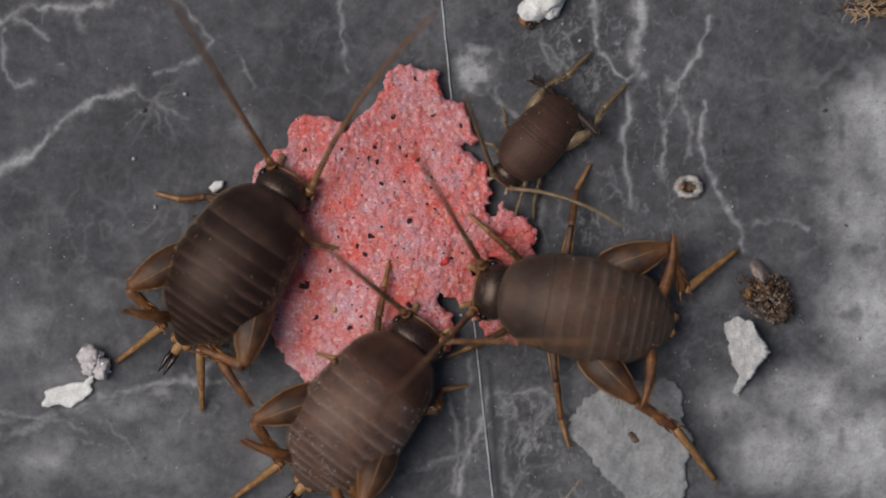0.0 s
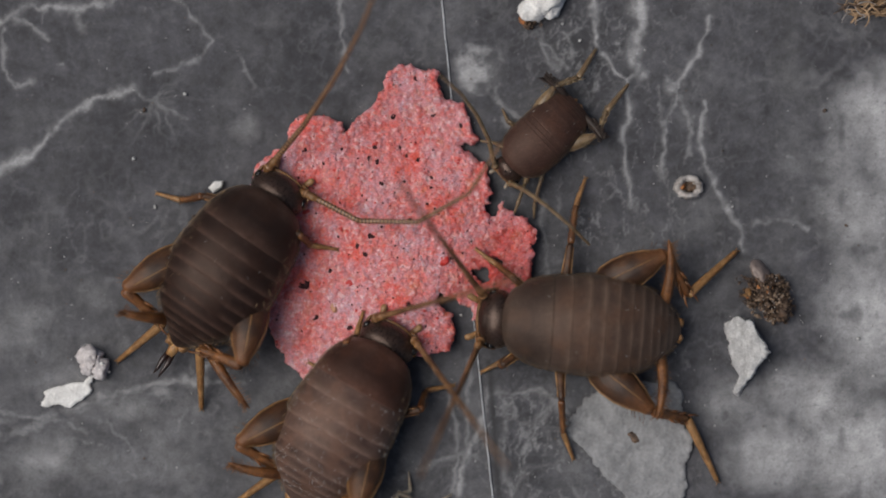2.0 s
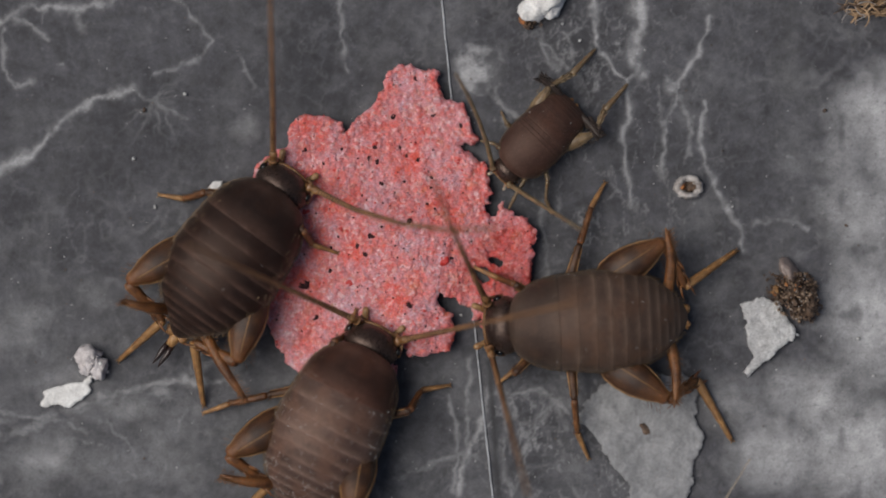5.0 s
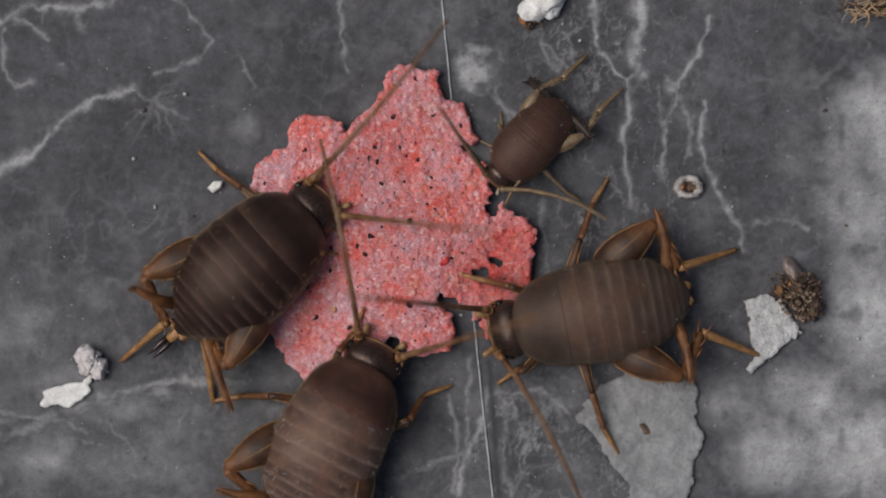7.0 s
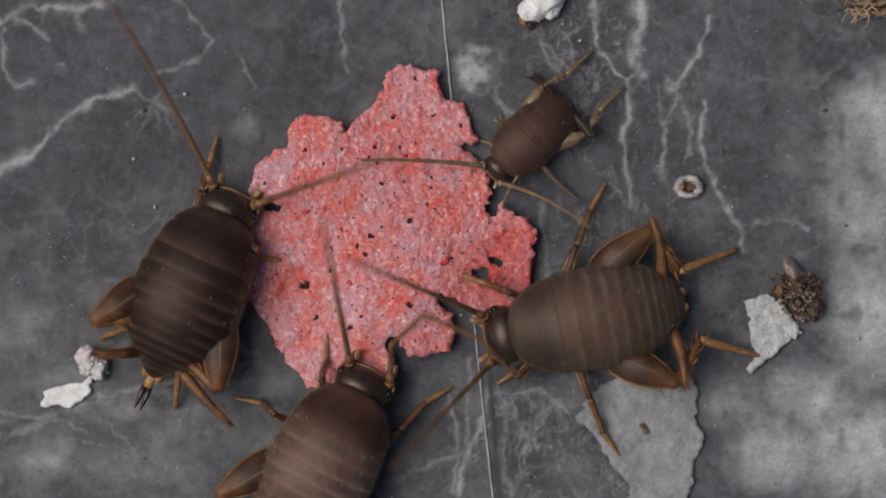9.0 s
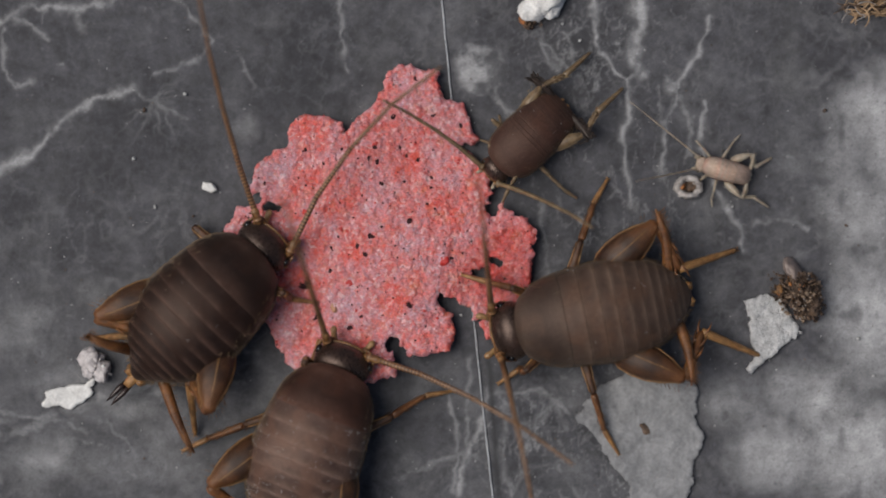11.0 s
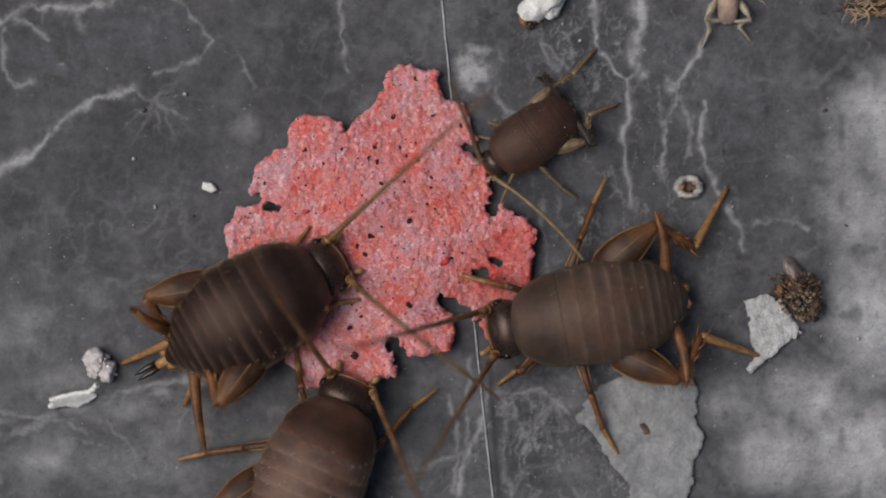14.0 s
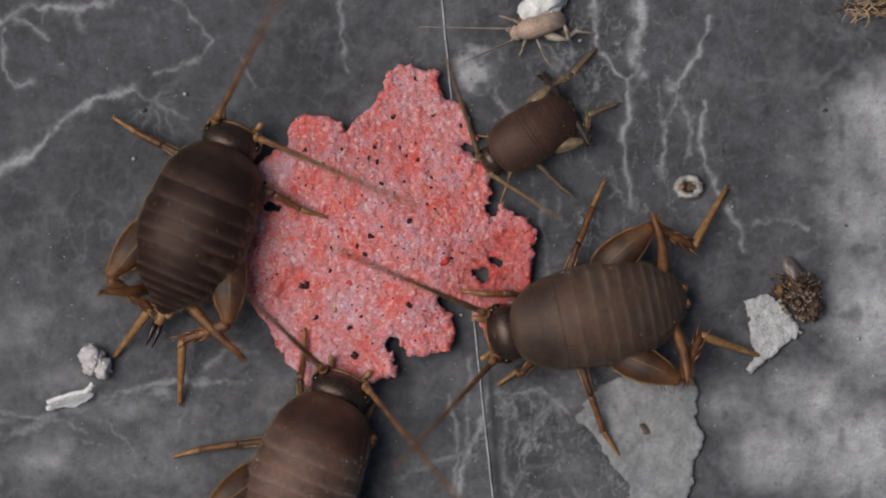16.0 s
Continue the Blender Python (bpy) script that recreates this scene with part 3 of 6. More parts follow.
# ---- the flake of food ----
def build_food():
    edge = [(-0.76, 3.24), (-0.09, 3.16), (0.02, 2.71), (0.31, 2.54), (0.61, 1.99), (0.78, 1.49), (0.89, 0.96), (1.06, 0.79), (1.51, 0.51),
            (1.64, 0.26), (1.56, -0.59), (1.51, -1.19), (1.31, -1.64), (0.78, -1.61), (0.66, -1.24), (0.28, -1.34), (0.16, -1.81), (-0.72, -1.91),
            (-0.8, -2.31), (-1.64, -2.44), (-2.36, -2.47), (-2.76, -1.99), (-2.97, -1.59), (-3.29, -1.09), (-3.79, -0.17), (-3.82, 0.41), (-3.64, 0.79),
            (-3.24, 0.79), (-3.42, 1.06), (-3.29, 1.51), (-2.79, 1.83), (-2.72, 2.16), (-2.49, 2.36), (-1.64, 2.16), (-1.19, 2.61), (-1.02, 2.96)]
    bites = [(0.64, 1.73, 0.16), (0.44, 1.77, 0.12), (0.94, 0.89, 0.1), (0.86, 0.66, 0.14), (0.14, -0.99, 0.15), (0.34, -1.21, 0.17), (0.52, -1.51, 0.16), (-0.9, -1.71, 0.13), (-0.75, -1.81, 0.12), (-0.8, -2.01, 0.06), (-3.02, 0.73, 0.12), (-3.26, 0.89, 0.12), (-3.44, 0.93, 0.09),
             (0.92, -0.25, 0.09), (0.72, -0.49, 0.13), (1.04, -0.51, 0.04), (-0.02, -0.84, 0.07), (-1.74, 2.16, 0.07)]
    me = sheet("food_flake", edge, 0.14, 0.026, 0.09, 0.12, bites, 4, 0.0, 0.3)
    flake = link_mesh("food_flake", me, FOOD)
    tagged(flake, "torn flake of pink-red pressed food with black specks, gnawed edges", "food flake")
    dots = [(-2.46, -0.62, 0.1), (-1.16, 1.54, 0.055), (-1.32, 1.6, 0.045), (-0.64, 1.63, 0.055), (-0.16, 2.38, 0.06), (-0.88, 2.33, 0.045), (-0.59, 0.48, 0.06),
            (-1.27, 0.23, 0.055), (-1.5, 0.05, 0.045), (-1.37, -0.1, 0.05), (-1.08, 1.14, 0.05), (-1.57, 0.54, 0.035), (-1.99, -0.38, 0.035),
            (-2.26, -1.21, 0.06), (-1.64, -1.39, 0.055), (-0.6, -0.99, 0.06), (-0.3, -1.34, 0.05), (-0.49, 3, 0.045)]
    more = [(-1.78, 1.76, 0.035), (-0.2, 1.25, 0.04), (-1.56, -1.87, 0.07), (-0.77, 1.79, 0.04), (-1.2, 1.79, 0.045), (-0.44, 1.57, 0.04), (-0.68, 1.19, 0.035),
            (-0.21, 1.06, 0.04), (-1.08, 0.39, 0.03), (-1.95, -0.01, 0.03), (-0.28, 0.79, 0.03), (0.31, 2.18, 0.045), (-2.42, 1.75, 0.04), (-0.84, 0.06, 0.03),
            (0.14, -0.17, 0.045), (-1.44, -1.19, 0.035), (-2.09, 1.51, 0.035), (-3.14, 1.16, 0.035), (0.28, -0.59, 0.035), (-1.84, 0.21, 0.03)]
    spots = [(-1.64, -0.56, 0.1, 1), (0.03, -0.21, 0.08, 1), (-1.92, -1.04, 0.08, 2), (-1.2, 1.85, 0.06, 1), (-1.8, 0.36, 0.07, 1), (-2.44, 0.69, 0.1, 1)]
    points = np.zeros(len(me.vertices) * 3)
    me.vertices.foreach_get("co", points)
    points = points.reshape(-1, 3)[:len(me.vertices) // 2] / MM
    for x, y, r, *kind in dots + more + spots:
        top = float(points[np.argmin(np.hypot(points[:, 0] - x, points[:, 1] - y)), 2])
        bm = bmesh.new()
        turn = Matrix.Rotation(random.uniform(0, 3), 3, "Z")
        blob(bm, (x, y, top), (r, r * random.uniform(0.6, 1.0), 0.012), 12, 6, turn, 0.7)
        part("speck" if not kind else "crumb", bm, (SPECK, RED_SPECK, TAN_SPECK)[kind[0] if kind else 0], flake, "" if not kind else "red or tan crumb")
    for mat, count, low, high in ((SPECK, 220, 0.009, 0.026), (RED_SPECK, 60, 0.012, 0.035), (WHITE, 36, 0.007, 0.014)):
        bm = bmesh.new()
        for k in RNG.choice(len(points), count):
            r = random.uniform(low, high)
            blob(bm, points[k], (r, r * random.uniform(0.6, 1), r * 0.5), 6, 4, Matrix.Rotation(random.uniform(0, 3), 3, "Z"), 0.4)
        tagged(part("fine_speck", bm, mat, flake), kind="stuff")
    return points[::3]


FOOD_TOP = build_food()


def height_at(x, y):
    """The height of what lies at a point of the tile: the flake, or the slate."""
    d = np.hypot(FOOD_TOP[:, 0] - x, FOOD_TOP[:, 1] - y)
    k = int(np.argmin(d))
    return float(FOOD_TOP[k, 2]) if d[k] < 0.06 else 0.0


# ---- crickets ----
BODY_X = [-1.77, -1.66, -1.47, -1.18, -0.7, -0.2, 0.3, 0.78, 1.08, 1.3]
BODY_W = [0.18, 0.36, 0.6, 0.84, 1.02, 1.04, 0.98, 0.91, 0.77, 0.5]
TAPER_W = [0.1, 0.21, 0.45, 0.79, 1.0, 1.04, 0.99, 0.92, 0.78, 0.5]
BODY_H = [0.12, 0.24, 0.39, 0.53, 0.67, 0.71, 0.69, 0.60, 0.5, 0.41]
BODY_Z = [0.5, 0.55, 0.63, 0.7, 0.77, 0.8, 0.8, 0.76, 0.7, 0.66]
LEGS = {  # hip x, y, z; femur, tibia, tarsus lengths; the way in which the knee bends out
    "fore": ((0.85, 0.42, 0.35), 0.72, 0.55, 0.5, (0.3, 0.3, 1.0)),
    "mid": ((0.3, 0.55, 0.32), 0.85, 0.7, 0.55, (0.0, 0.5, 1.0)),
    "hind": ((-0.25, 0.66, 0.5), 1.4, 0.92, 1.3, (0.0, 0.62, 1.0)),
}


BLUNT_W = [0.5, 0.68, 0.78, 0.86, 0.92, 0.95, 0.96, 0.92, 0.78, 0.5]
SHAPE = {"width": BODY_W}
SEGMENTS = (0.56, 0.16, -0.15, -0.42, -0.67, -0.9, -1.09, -1.26, -1.4, -1.52, -1.62)


def section(x):
    """Half width, half height and mid height of the body at x."""
    near = (x - 0.14, x - 0.07, x, x + 0.07, x + 0.14)
    return [float(np.interp(near, BODY_X, a).mean()) for a in (SHAPE["width"], BODY_H, BODY_Z)]


def body_ring(x, grow, s, wide, n=36, dome=0.0):
    w, h, z = section(x)
    w, h = w * grow * wide, h * grow
    ring = []
    for k in range(n):
        a = math.tau * k / n
        c, d = math.cos(a), math.sin(a)
        p = 0.97
        dent = 1 + 0.014 * noise.noise(Vector((x * 2.3, c * 2.2, d * 2.2 + wide * 30)))
        ring.append(Vector((x + dome * max(d, 0) ** 1.5, w * dent * math.copysign(abs(c) ** p, c), z + h * dent * (1.0 if d > 0 else 0.8) * math.copysign(abs(d) ** p, d))) * s * MM)
    return ring


def plate(front, rear, s, wide, lip=0.015, dome=0.0):
    """One overlapping body ring: narrow in front, flared behind, with a thin paler rear edge that turns in."""
    bm = bmesh.new()
    rings = []
    span = front - rear
    for q in (0, 0.16, 0.34, 0.62, 0.84, 1.0):
        rings.append(body_ring(front - (span - 0.02) * q, 0.992 + 0.012 * q, s, wide, 36, dome * (1 - q)))
    rings.append(body_ring(rear, 1.003, s, wide))
    rings.append(body_ring(rear - lip, 0.998, s, wide))
    rings.append(body_ring(rear - lip, 0.992, s, wide))
    rings.append(body_ring(rear + 0.03, 0.965, s, wide))
    mats = [0] * 7 + [1] * 2
    loft(bm, rings, mats)
    layer = bm.verts.layers.float.new("band")
    n = len(rings[0])
    bm.verts.ensure_lookup_table()
    for i, v in enumerate(bm.verts):
        v[layer] = (0.9, 0.6, 0.08, 0.0, 0.3, 0.9, 1, 0.9, 0.8, 0.8)[i // n]
    return bm


def hairs(bm, s, count, front, rear, wide, length):
    """Short bristles that lean back along the upper side."""
    for _ in range(count):
        x, a = random.uniform(rear, front), random.choice((0.0, math.pi)) + random.gauss(0, 0.3)
        w, h, z = section(x)
        p = 0.97
        c, d = math.cos(a), math.sin(a)
        at = Vector((x, w * wide * 1.015 * math.copysign(abs(c) ** p, c), z + h * 1.015 * math.copysign(abs(d) ** p, d)))
        way = Vector((-1.0, 0.35 * c, 0.35 * d + 0.1)).normalized()
        side = way.cross(Vector((0, c, d))).normalized() * 0.004
        v = [bm.verts.new(q * s * MM) for q in (at - side, at + side, at + Vector((0, c, d)) * 0.008, at + way * length)]
        for f in ((0, 1, 3), (1, 2, 3), (2, 0, 3)):
            bm.faces.new([v[i] for i in f])


def bristle_row(bm, length, r, s, count, start=0.05):
    """Fine hairs round a limb that runs along x."""
    for _ in range(count):
        w, x = random.uniform(0, math.tau), length * random.uniform(start, 0.97)
        n = Vector((0, math.cos(w), math.sin(w)))
        at, tip = Vector((x, 0, 0)) + n * r * 0.85, Vector((x + 0.09 * s, 0, 0)) + n * (r + 0.055 * s)
        e = n.cross(Vector((1, 0, 0))) * 0.006 * s
        v = [bm.verts.new(q * MM) for q in (at - e, at + e, at + Vector((0.014 * s, 0, 0)), tip)]
        for q in ((0, 1, 3), (1, 2, 3), (2, 0, 3)):
            bm.faces.new([v[i] for i in q])


def leg_meshes(kind, s, mats, slim=1.0):
    hip, f, ti, ta, _ = LEGS[kind]
    f, ti, ta = f * s, ti * s, ta * s
    bm = bmesh.new()
    if kind == "hind":
        prof = [(0, 0.1), (0.06, 0.22), (0.18, 0.34), (0.36, 0.38), (0.56, 0.36), (0.76, 0.27), (0.89, 0.17), (0.96, 0.145), (1.0, 0.09)]
        tube(bm, [(q * f, 0, 0.05 * s * math.sin(q * math.pi)) for q, _ in prof], [r * s * slim for _, r in prof], 14, 0.88)
        for k in (-1, 1):
            tube(bm, [(q * f, k * r * 0.83 * s * slim, (0.05 * math.sin(q * math.pi) + r * 0.33 * slim) * s) for q, r in prof[1:-1]], 0.012 * s, 5, 1.0, True, [1] * 6)
        tube(bm, [(q * f, 0.03 * s, (0.05 * math.sin(q * math.pi) + r * 0.99 * slim) * s) for q, r in prof[2:-2]], 0.011 * s, 5, 1.0, True, [1] * 4)
    else:
        prof = [(0, 0.07), (0.12, 0.105), (0.4, 0.11), (0.7, 0.088), (0.93, 0.078), (1.0, 0.06)]
        tube(bm, [(q * f, 0, 0.02 * s * math.sin(q * math.pi)) for q, _ in prof], [r * s for _, r in prof], 10, 0.85)
        for k in (-1, 1):
            tube(bm, [(q * f, k * r * 0.75 * s, (0.02 * math.sin(q * math.pi) + r * 0.4) * s) for q, r in prof[1:-1]], 0.013 * s, 5, 1.0, True, [1] * 3)
    bristle_row(bm, f, (0.27 if kind == "hind" else 0.1) * s, s, 150 if kind == "hind" else 50)
    femur = (bm, mats["femur"])
    bm = bmesh.new()
    r0 = 0.1 if kind == "hind" else 0.062
    tube(bm, [(q * ti, 0, -0.03 * s * math.sin(q * math.pi)) for q in (0, 0.08, 0.3, 0.6, 0.9, 1.0)],
         [s * r for r in (r0 * 0.8, r0 * 1.1, r0, r0 * 0.85, r0 * 0.8, r0 * 0.6)], 9)
    spines = 3 if kind == "hind" else 0
    for k in range(spines):
        for side in (-1, 1):
            x = ti * (0.45 + 0.5 * k / max(spines - 1, 1))
            ln = (0.26 if kind == "hind" else 0.12) * s
            tube(bm, [(x, side * r0 * 0.6 * s, 0.02 * s), (x + ln * 0.5, side * (r0 * 0.7 * s + ln * 0.12), 0.05 * s), (x + ln, side * (r0 * 0.7 * s + ln * 0.15), 0.04 * s)],
                 [0.026 * s, 0.02 * s, 0.004 * s], 5)
    bristle_row(bm, ti, r0 * 0.85 * s, s, 60)
    tibia = (bm, mats["tibia"])
    bm = bmesh.new()
    xs = (0, 0.1, 0.42, 0.46, 0.5, 0.66, 0.7, 0.95, 1.0)
    rs = (0.046, 0.052, 0.046, 0.04, 0.042, 0.038, 0.033, 0.03, 0.018)
    tube(bm, [(ti + q * ta * 0.96, 0, 0) for q in xs], [s * r * (1.6 if kind == "hind" else 1) * (1.3 if s < 0.9 else 1) for r in rs], 8)
    for side in (-1, 1):
        tube(bm, [(ti + 0.95 * ta, 0, 0), (ti + 0.99 * ta, side * 0.035 * s, 0.01 * s), (ti + 1.0 * ta, side * 0.05 * s, -0.015 * s)], [0.012 * s, 0.01 * s, 0.003 * s], 5)
    return femur, tibia, (bm, mats["tarsus"])


def cricket(label, s, wide, mats, group, feeler=4.2, dusty=0, female=False, tail=1.0, neck=0.5, width=BODY_W, sweep=(0.0, 0.0), reach=(1.27, 1.27), segments=SEGMENTS):
    """A wingless ant cricket that looks along x; returns the thing and its moving parts. s: size against an adult 3.5 mm long."""
    root = thing("ant_cricket", label, "cricket", group)
    cut = [mats["body"], mats["margin"]]
    moving = {"root": root, "size": s, "feeler": feeler * s / 2}
    SHAPE["width"] = width
    part("pronotum", plate(1.21, neck, s, wide, 0.02, 0.16), [mats.get("pronotum", mats["body"]), mats["margin"]], root)
    bounds = [-1.62 + (b + 1.62) * (neck + 1.68) / 2.18 for b in segments]
    for a, b in zip(bounds[:-1], bounds[1:]):
        part("body_segment", plate(a + 0.05, b, s, wide), cut, root)
    bm = bmesh.new()
    rings = [body_ring(x, g, s, wide) for x, g in ((-1.5, 0.93), (-1.6, 0.98), (-1.68, 0.95), (-1.75, 0.8), (-1.79, 0.3))]
    loft(bm, rings)
    part("tail_plate", bm, mats["body"], root)
    for side in (-1, 1):
        bm = bmesh.new()
        blob(bm, (-1.74 * s, side * 0.13 * s, 0.5 * s), (0.1 * s, 0.09 * s, 0.1 * s), 10, 7, None, 0.5)
        part("tail_flap", bm, mats["joint"], root, "ragged golden flap at the tail")
    bm = bmesh.new()
    hairs(bm, s, int(1000 * s ** 0.5), 1.25, -1.72, wide, 0.085)
    for _ in range(int(260 * s ** 0.5)):
        x, side = random.uniform(-1.7, 1.2), random.choice((-1, 1))
        w, h, z = section(x)
        at = Vector((x, side * w * wide * 1.005, z + random.uniform(0.0, 0.12)))
        tip = at + Vector((-0.06, side * random.uniform(0.02, 0.05), 0.02))
        e = Vector((0.006, 0, 0.004))
        v = [bm.verts.new(q * s * MM) for q in (at - e, at + e, at + Vector((0, 0, 0.01)), tip)]
        for f in ((0, 1, 3), (1, 2, 3), (2, 0, 3)):
            bm.faces.new([v[i] for i in f])
    tagged(part("bristle_coat", bm, BRISTLE if s > 0.4 else mats["margin"], root, "fine short bristles on the back"), kind="stuff")
    # head
    bm = bmesh.new()
    blob(bm, (1.42 * s, 0, 0.55 * s), (0.37 * s, 0.52 * s, 0.41 * s), 28, 16)
    blob(bm, (1.6 * s, 0, 0.52 * s), (0.2 * s, 0.4 * s, 0.36 * s), 20, 12)
    head = part("head", bm, mats.get("head", mats["body"]), root, "" if s < 0.4 else "dark glossy domed head")
    bm = bmesh.new()
    tube(bm, [(1.44 * s + 0.35 * s * math.cos(w) ** 0.7, 0.53 * s * math.sin(w), (0.6 + 0.05 * math.cos(3 * w)) * s) for w in [math.pi * (k / 20 - 0.5) * 0.999 for k in range(21)]], [s * (0.016 + 0.014 * math.sin(math.pi * k / 20)) for k in range(21)], 6)
    part("face_rim", bm, mats["joint"], head, "thin golden rim round the face")
    for side in (-1, 1):
        bm = bmesh.new()
        blob(bm, (1.53 * s, side * 0.47 * s, 0.6 * s), (0.09 * s, 0.07 * s, 0.12 * s), 12, 8)
        part("eye", bm, EYE, head, "black compound eye")
        bm = bmesh.new()
        blob(bm, (1.69 * s, side * 0.39 * s, 0.66 * s), (0.085 * s, 0.075 * s, 0.075 * s), 12, 8)
        tube(bm, [(1.52 * s, side * 0.52 * s, 0.62 * s), (1.68 * s, side * 0.49 * s, 0.62 * s), (1.79 * s, side * 0.38 * s, 0.6 * s), (1.78 * s, side * 0.25 * s, 0.58 * s)], 0.024 * s, 6)
        part("antenna_socket", bm, mats["joint"], head)
        bm = bmesh.new()
        p = [(1.66, 0.2, 0.4), (1.77, 0.27, 0.39), (1.86, 0.33, 0.42), (1.94, 0.36, 0.44), (1.99, 0.37, 0.44)]
        tube(bm, [(x * s, side * y * s, z * s) for x, y, z in p], [s * r for r in (0.04, 0.045, 0.055, 0.062, 0.03)], 8)
        part("palp", bm, mats["palp"], head, "pale club-shaped mouth feeler")
        # cerci
        bm = bmesh.new()
        back, wide_by = (sweep[0], reach[0]) if side > 0 else (sweep[1], reach[1])

        def along(q):
            if tail == 1:
                rise = 0.42 + 0.9 * max(1.27 - wide_by, 0)
                return Vector((-1.42 - 0.1 * math.sin(q * 2.9) - back * q ** 1.3, side * (0.3 + wide_by * q), 0.5 + rise * math.sin(q * 1.5))) * s
            return Vector((-1.62 - 0.05 * math.sin(q * 3) + 0.12 * q, side * (0.45 + 1.0 * q), 0.6 + 0.4 * q)) * s
        tube(bm, [along(q) for q in (0, 0.12, 0.3, 0.5, 0.7, 0.88, 1.0)], [s * r / tail ** 0.3 for r in (0.085, 0.105, 0.1, 0.088, 0.07, 0.045, 0.012)], 9)
        for k in range(22):
            q = 0.1 + 0.85 * k / 22
            for w in (-0.7, 0.3, 1.2, 2.6):
                tip = Vector((-math.cos(w) * 0.16, side * 0.12, math.sin(w) * 0.16)) * s * random.uniform(0.6, 1.1) / tail ** 0.5
                tube(bm, [along(q), along(q) + tip * 0.9, along(q) + tip], [0.01 * s / tail ** 2, 0.007 * s / tail ** 2, 0.002 * s], 3)
        part("cercus", bm, mats["cercus"], root, "curved hairy tail feeler")
    if female:
        bm = bmesh.new()
        tube(bm, [(-1.66 * s, 0, 0.5), (-1.86 * s, 0, 0.46), (-1.98 * s, 0, 0.44)], [0.1, 0.095, 0.08], 10)
        shaft = part("ovipositor", bm, TARSUS, root, "straw shaft with dark forked tip")
        for side in (-1, 1):
            bm = bmesh.new()
            tube(bm, [(-1.94 * s, side * 0.04, 0.44), (-2.12 * s, side * 0.056, 0.43), (-2.3 * s, side * 0.05, 0.41), (-2.42 * s, side * 0.055, 0.4)], [0.05, 0.052, 0.036, 0.006], 8)
            part("prong", bm, BLACK_TIP, shaft)
    if dusty:
        bm = bmesh.new()
        for _ in range(dusty):
            x, a = random.uniform(-1.6, 0.6) if random.random() < 0.7 else random.uniform(-1.6, -0.9), random.uniform(0.1, math.pi - 0.1)
            w, h, z = section(x)
            r = random.uniform(0.004, 0.012)
            at = (x, w * 1.02 * math.copysign(abs(math.cos(a)) ** 0.97, math.cos(a)) * wide, z + h * 1.02 * math.sin(a) ** 0.97)
            m = Matrix.Translation(Vector(at) * s * MM) @ Matrix.Diagonal((r * MM, r * MM, r * MM, 1))
            bmesh.ops.create_icosphere(bm, subdivisions=1, radius=1, matrix=m)
        tagged(part("dust_grains", bm, DUST, root, "pale dust grains clinging to the back"), kind="stuff")
    # antennae: four ringed pieces each, so that they can bow
    quarter = moving["feeler"] / 2
    for side, name in ((1, "left"), (-1, "right")):
        pieces = []
        for k in range(4):
            bm = bmesh.new()
            n, r0, r1 = 28, 0.06 - 0.0075 * k, 0.06 - 0.0075 * (k + 1)
            tube(bm, [(quarter * (q / n * 1.012), 0, 0) for q in range(n + 1)], [(s ** 0.3 if s > 0.4 else s ** 0.9) * (r0 + (r1 - r0) * q / n) * (1.5 if q + k * n < 2 else 1.05 if q % 2 else 0.78) for q in range(n + 1)], 7)
            pieces.append(part("antenna" if k == 0 else "antenna_piece", bm, mats["antenna"], pieces[0] if k else root))
        bm = bmesh.new()
        tube(bm, [(q * s, 0, 0) for q in (-0.1, -0.04, 0.06, 0.16, 0.2, 0.21, 0.3)], [r * s for r in (0.03, 0.058, 0.066, 0.074, 0.07, 0.055, 0.05)], 12)
        part("scape", bm, mats["joint"], pieces[0], "golden cup at the root of the antenna")
        moving["antenna_" + name] = (pieces, Vector((1.71 * s, side * 0.39 * s, 0.7 * s)))
    for kind in LEGS:
        meshes = leg_meshes(kind, s, mats, 0.72 if s < 0.9 else 1.0)
        built = []
        for bm, mat in meshes:
            me = bpy.data.meshes.new(kind)
            bmesh.ops.recalc_face_normals(bm, faces=bm.faces)
            bm.to_mesh(me)
            bm.free()
            me.polygons.foreach_set("use_smooth", [True] * len(me.polygons))
            me.materials.append(mat)
            me.materials.append(mats["tarsus"])
            built.append(me)
        for side, name in ((1, "left"), (-1, "right")):
            femur = new(kind + "_leg", built[0])
            femur.parent = root
            tibia, tarsus = new("tibia", built[1]), new("tarsus", built[2])
            tibia.parent = tarsus.parent = femur
            moving[kind + "_" + name] = (femur, tibia, tarsus, side)
    return moving


ADULT = dict(head=CUTICLE_HEAD, margin=MARGIN, joint=GOLD, femur=FEMUR, tibia=AMBER, tarsus=TARSUS, palp=PALP, cercus=CERCUS, antenna=ANTENNA)
CRICKET_DARK = cricket("dark brown adult ant cricket feeding at the flake", 1.0, 0.96, dict(ADULT, body=CUTICLE_DARK), "crickets round the flake", 4.4, 10, True, width=TAPER_W, sweep=(0.3, 0.5), reach=(0.78, 1.4))
CRICKET_WARM = cricket("brown adult ant cricket with dust on its back", 1.0, 0.93, dict(ADULT, body=CUTICLE_DUSTY_SHEEN, pronotum=CUTICLE_WARM), "crickets round the flake", 4.2, 300, True, sweep=(0.3, 0.2), reach=(1.05, 0.9))
CRICKET_GREY = cricket("greyish brown adult ant cricket with splayed legs", 1.0, 0.86, dict(ADULT, body=CUTICLE_GREY, pronotum=CUTICLE_SLATY), "crickets round the flake", 4.0, 20)
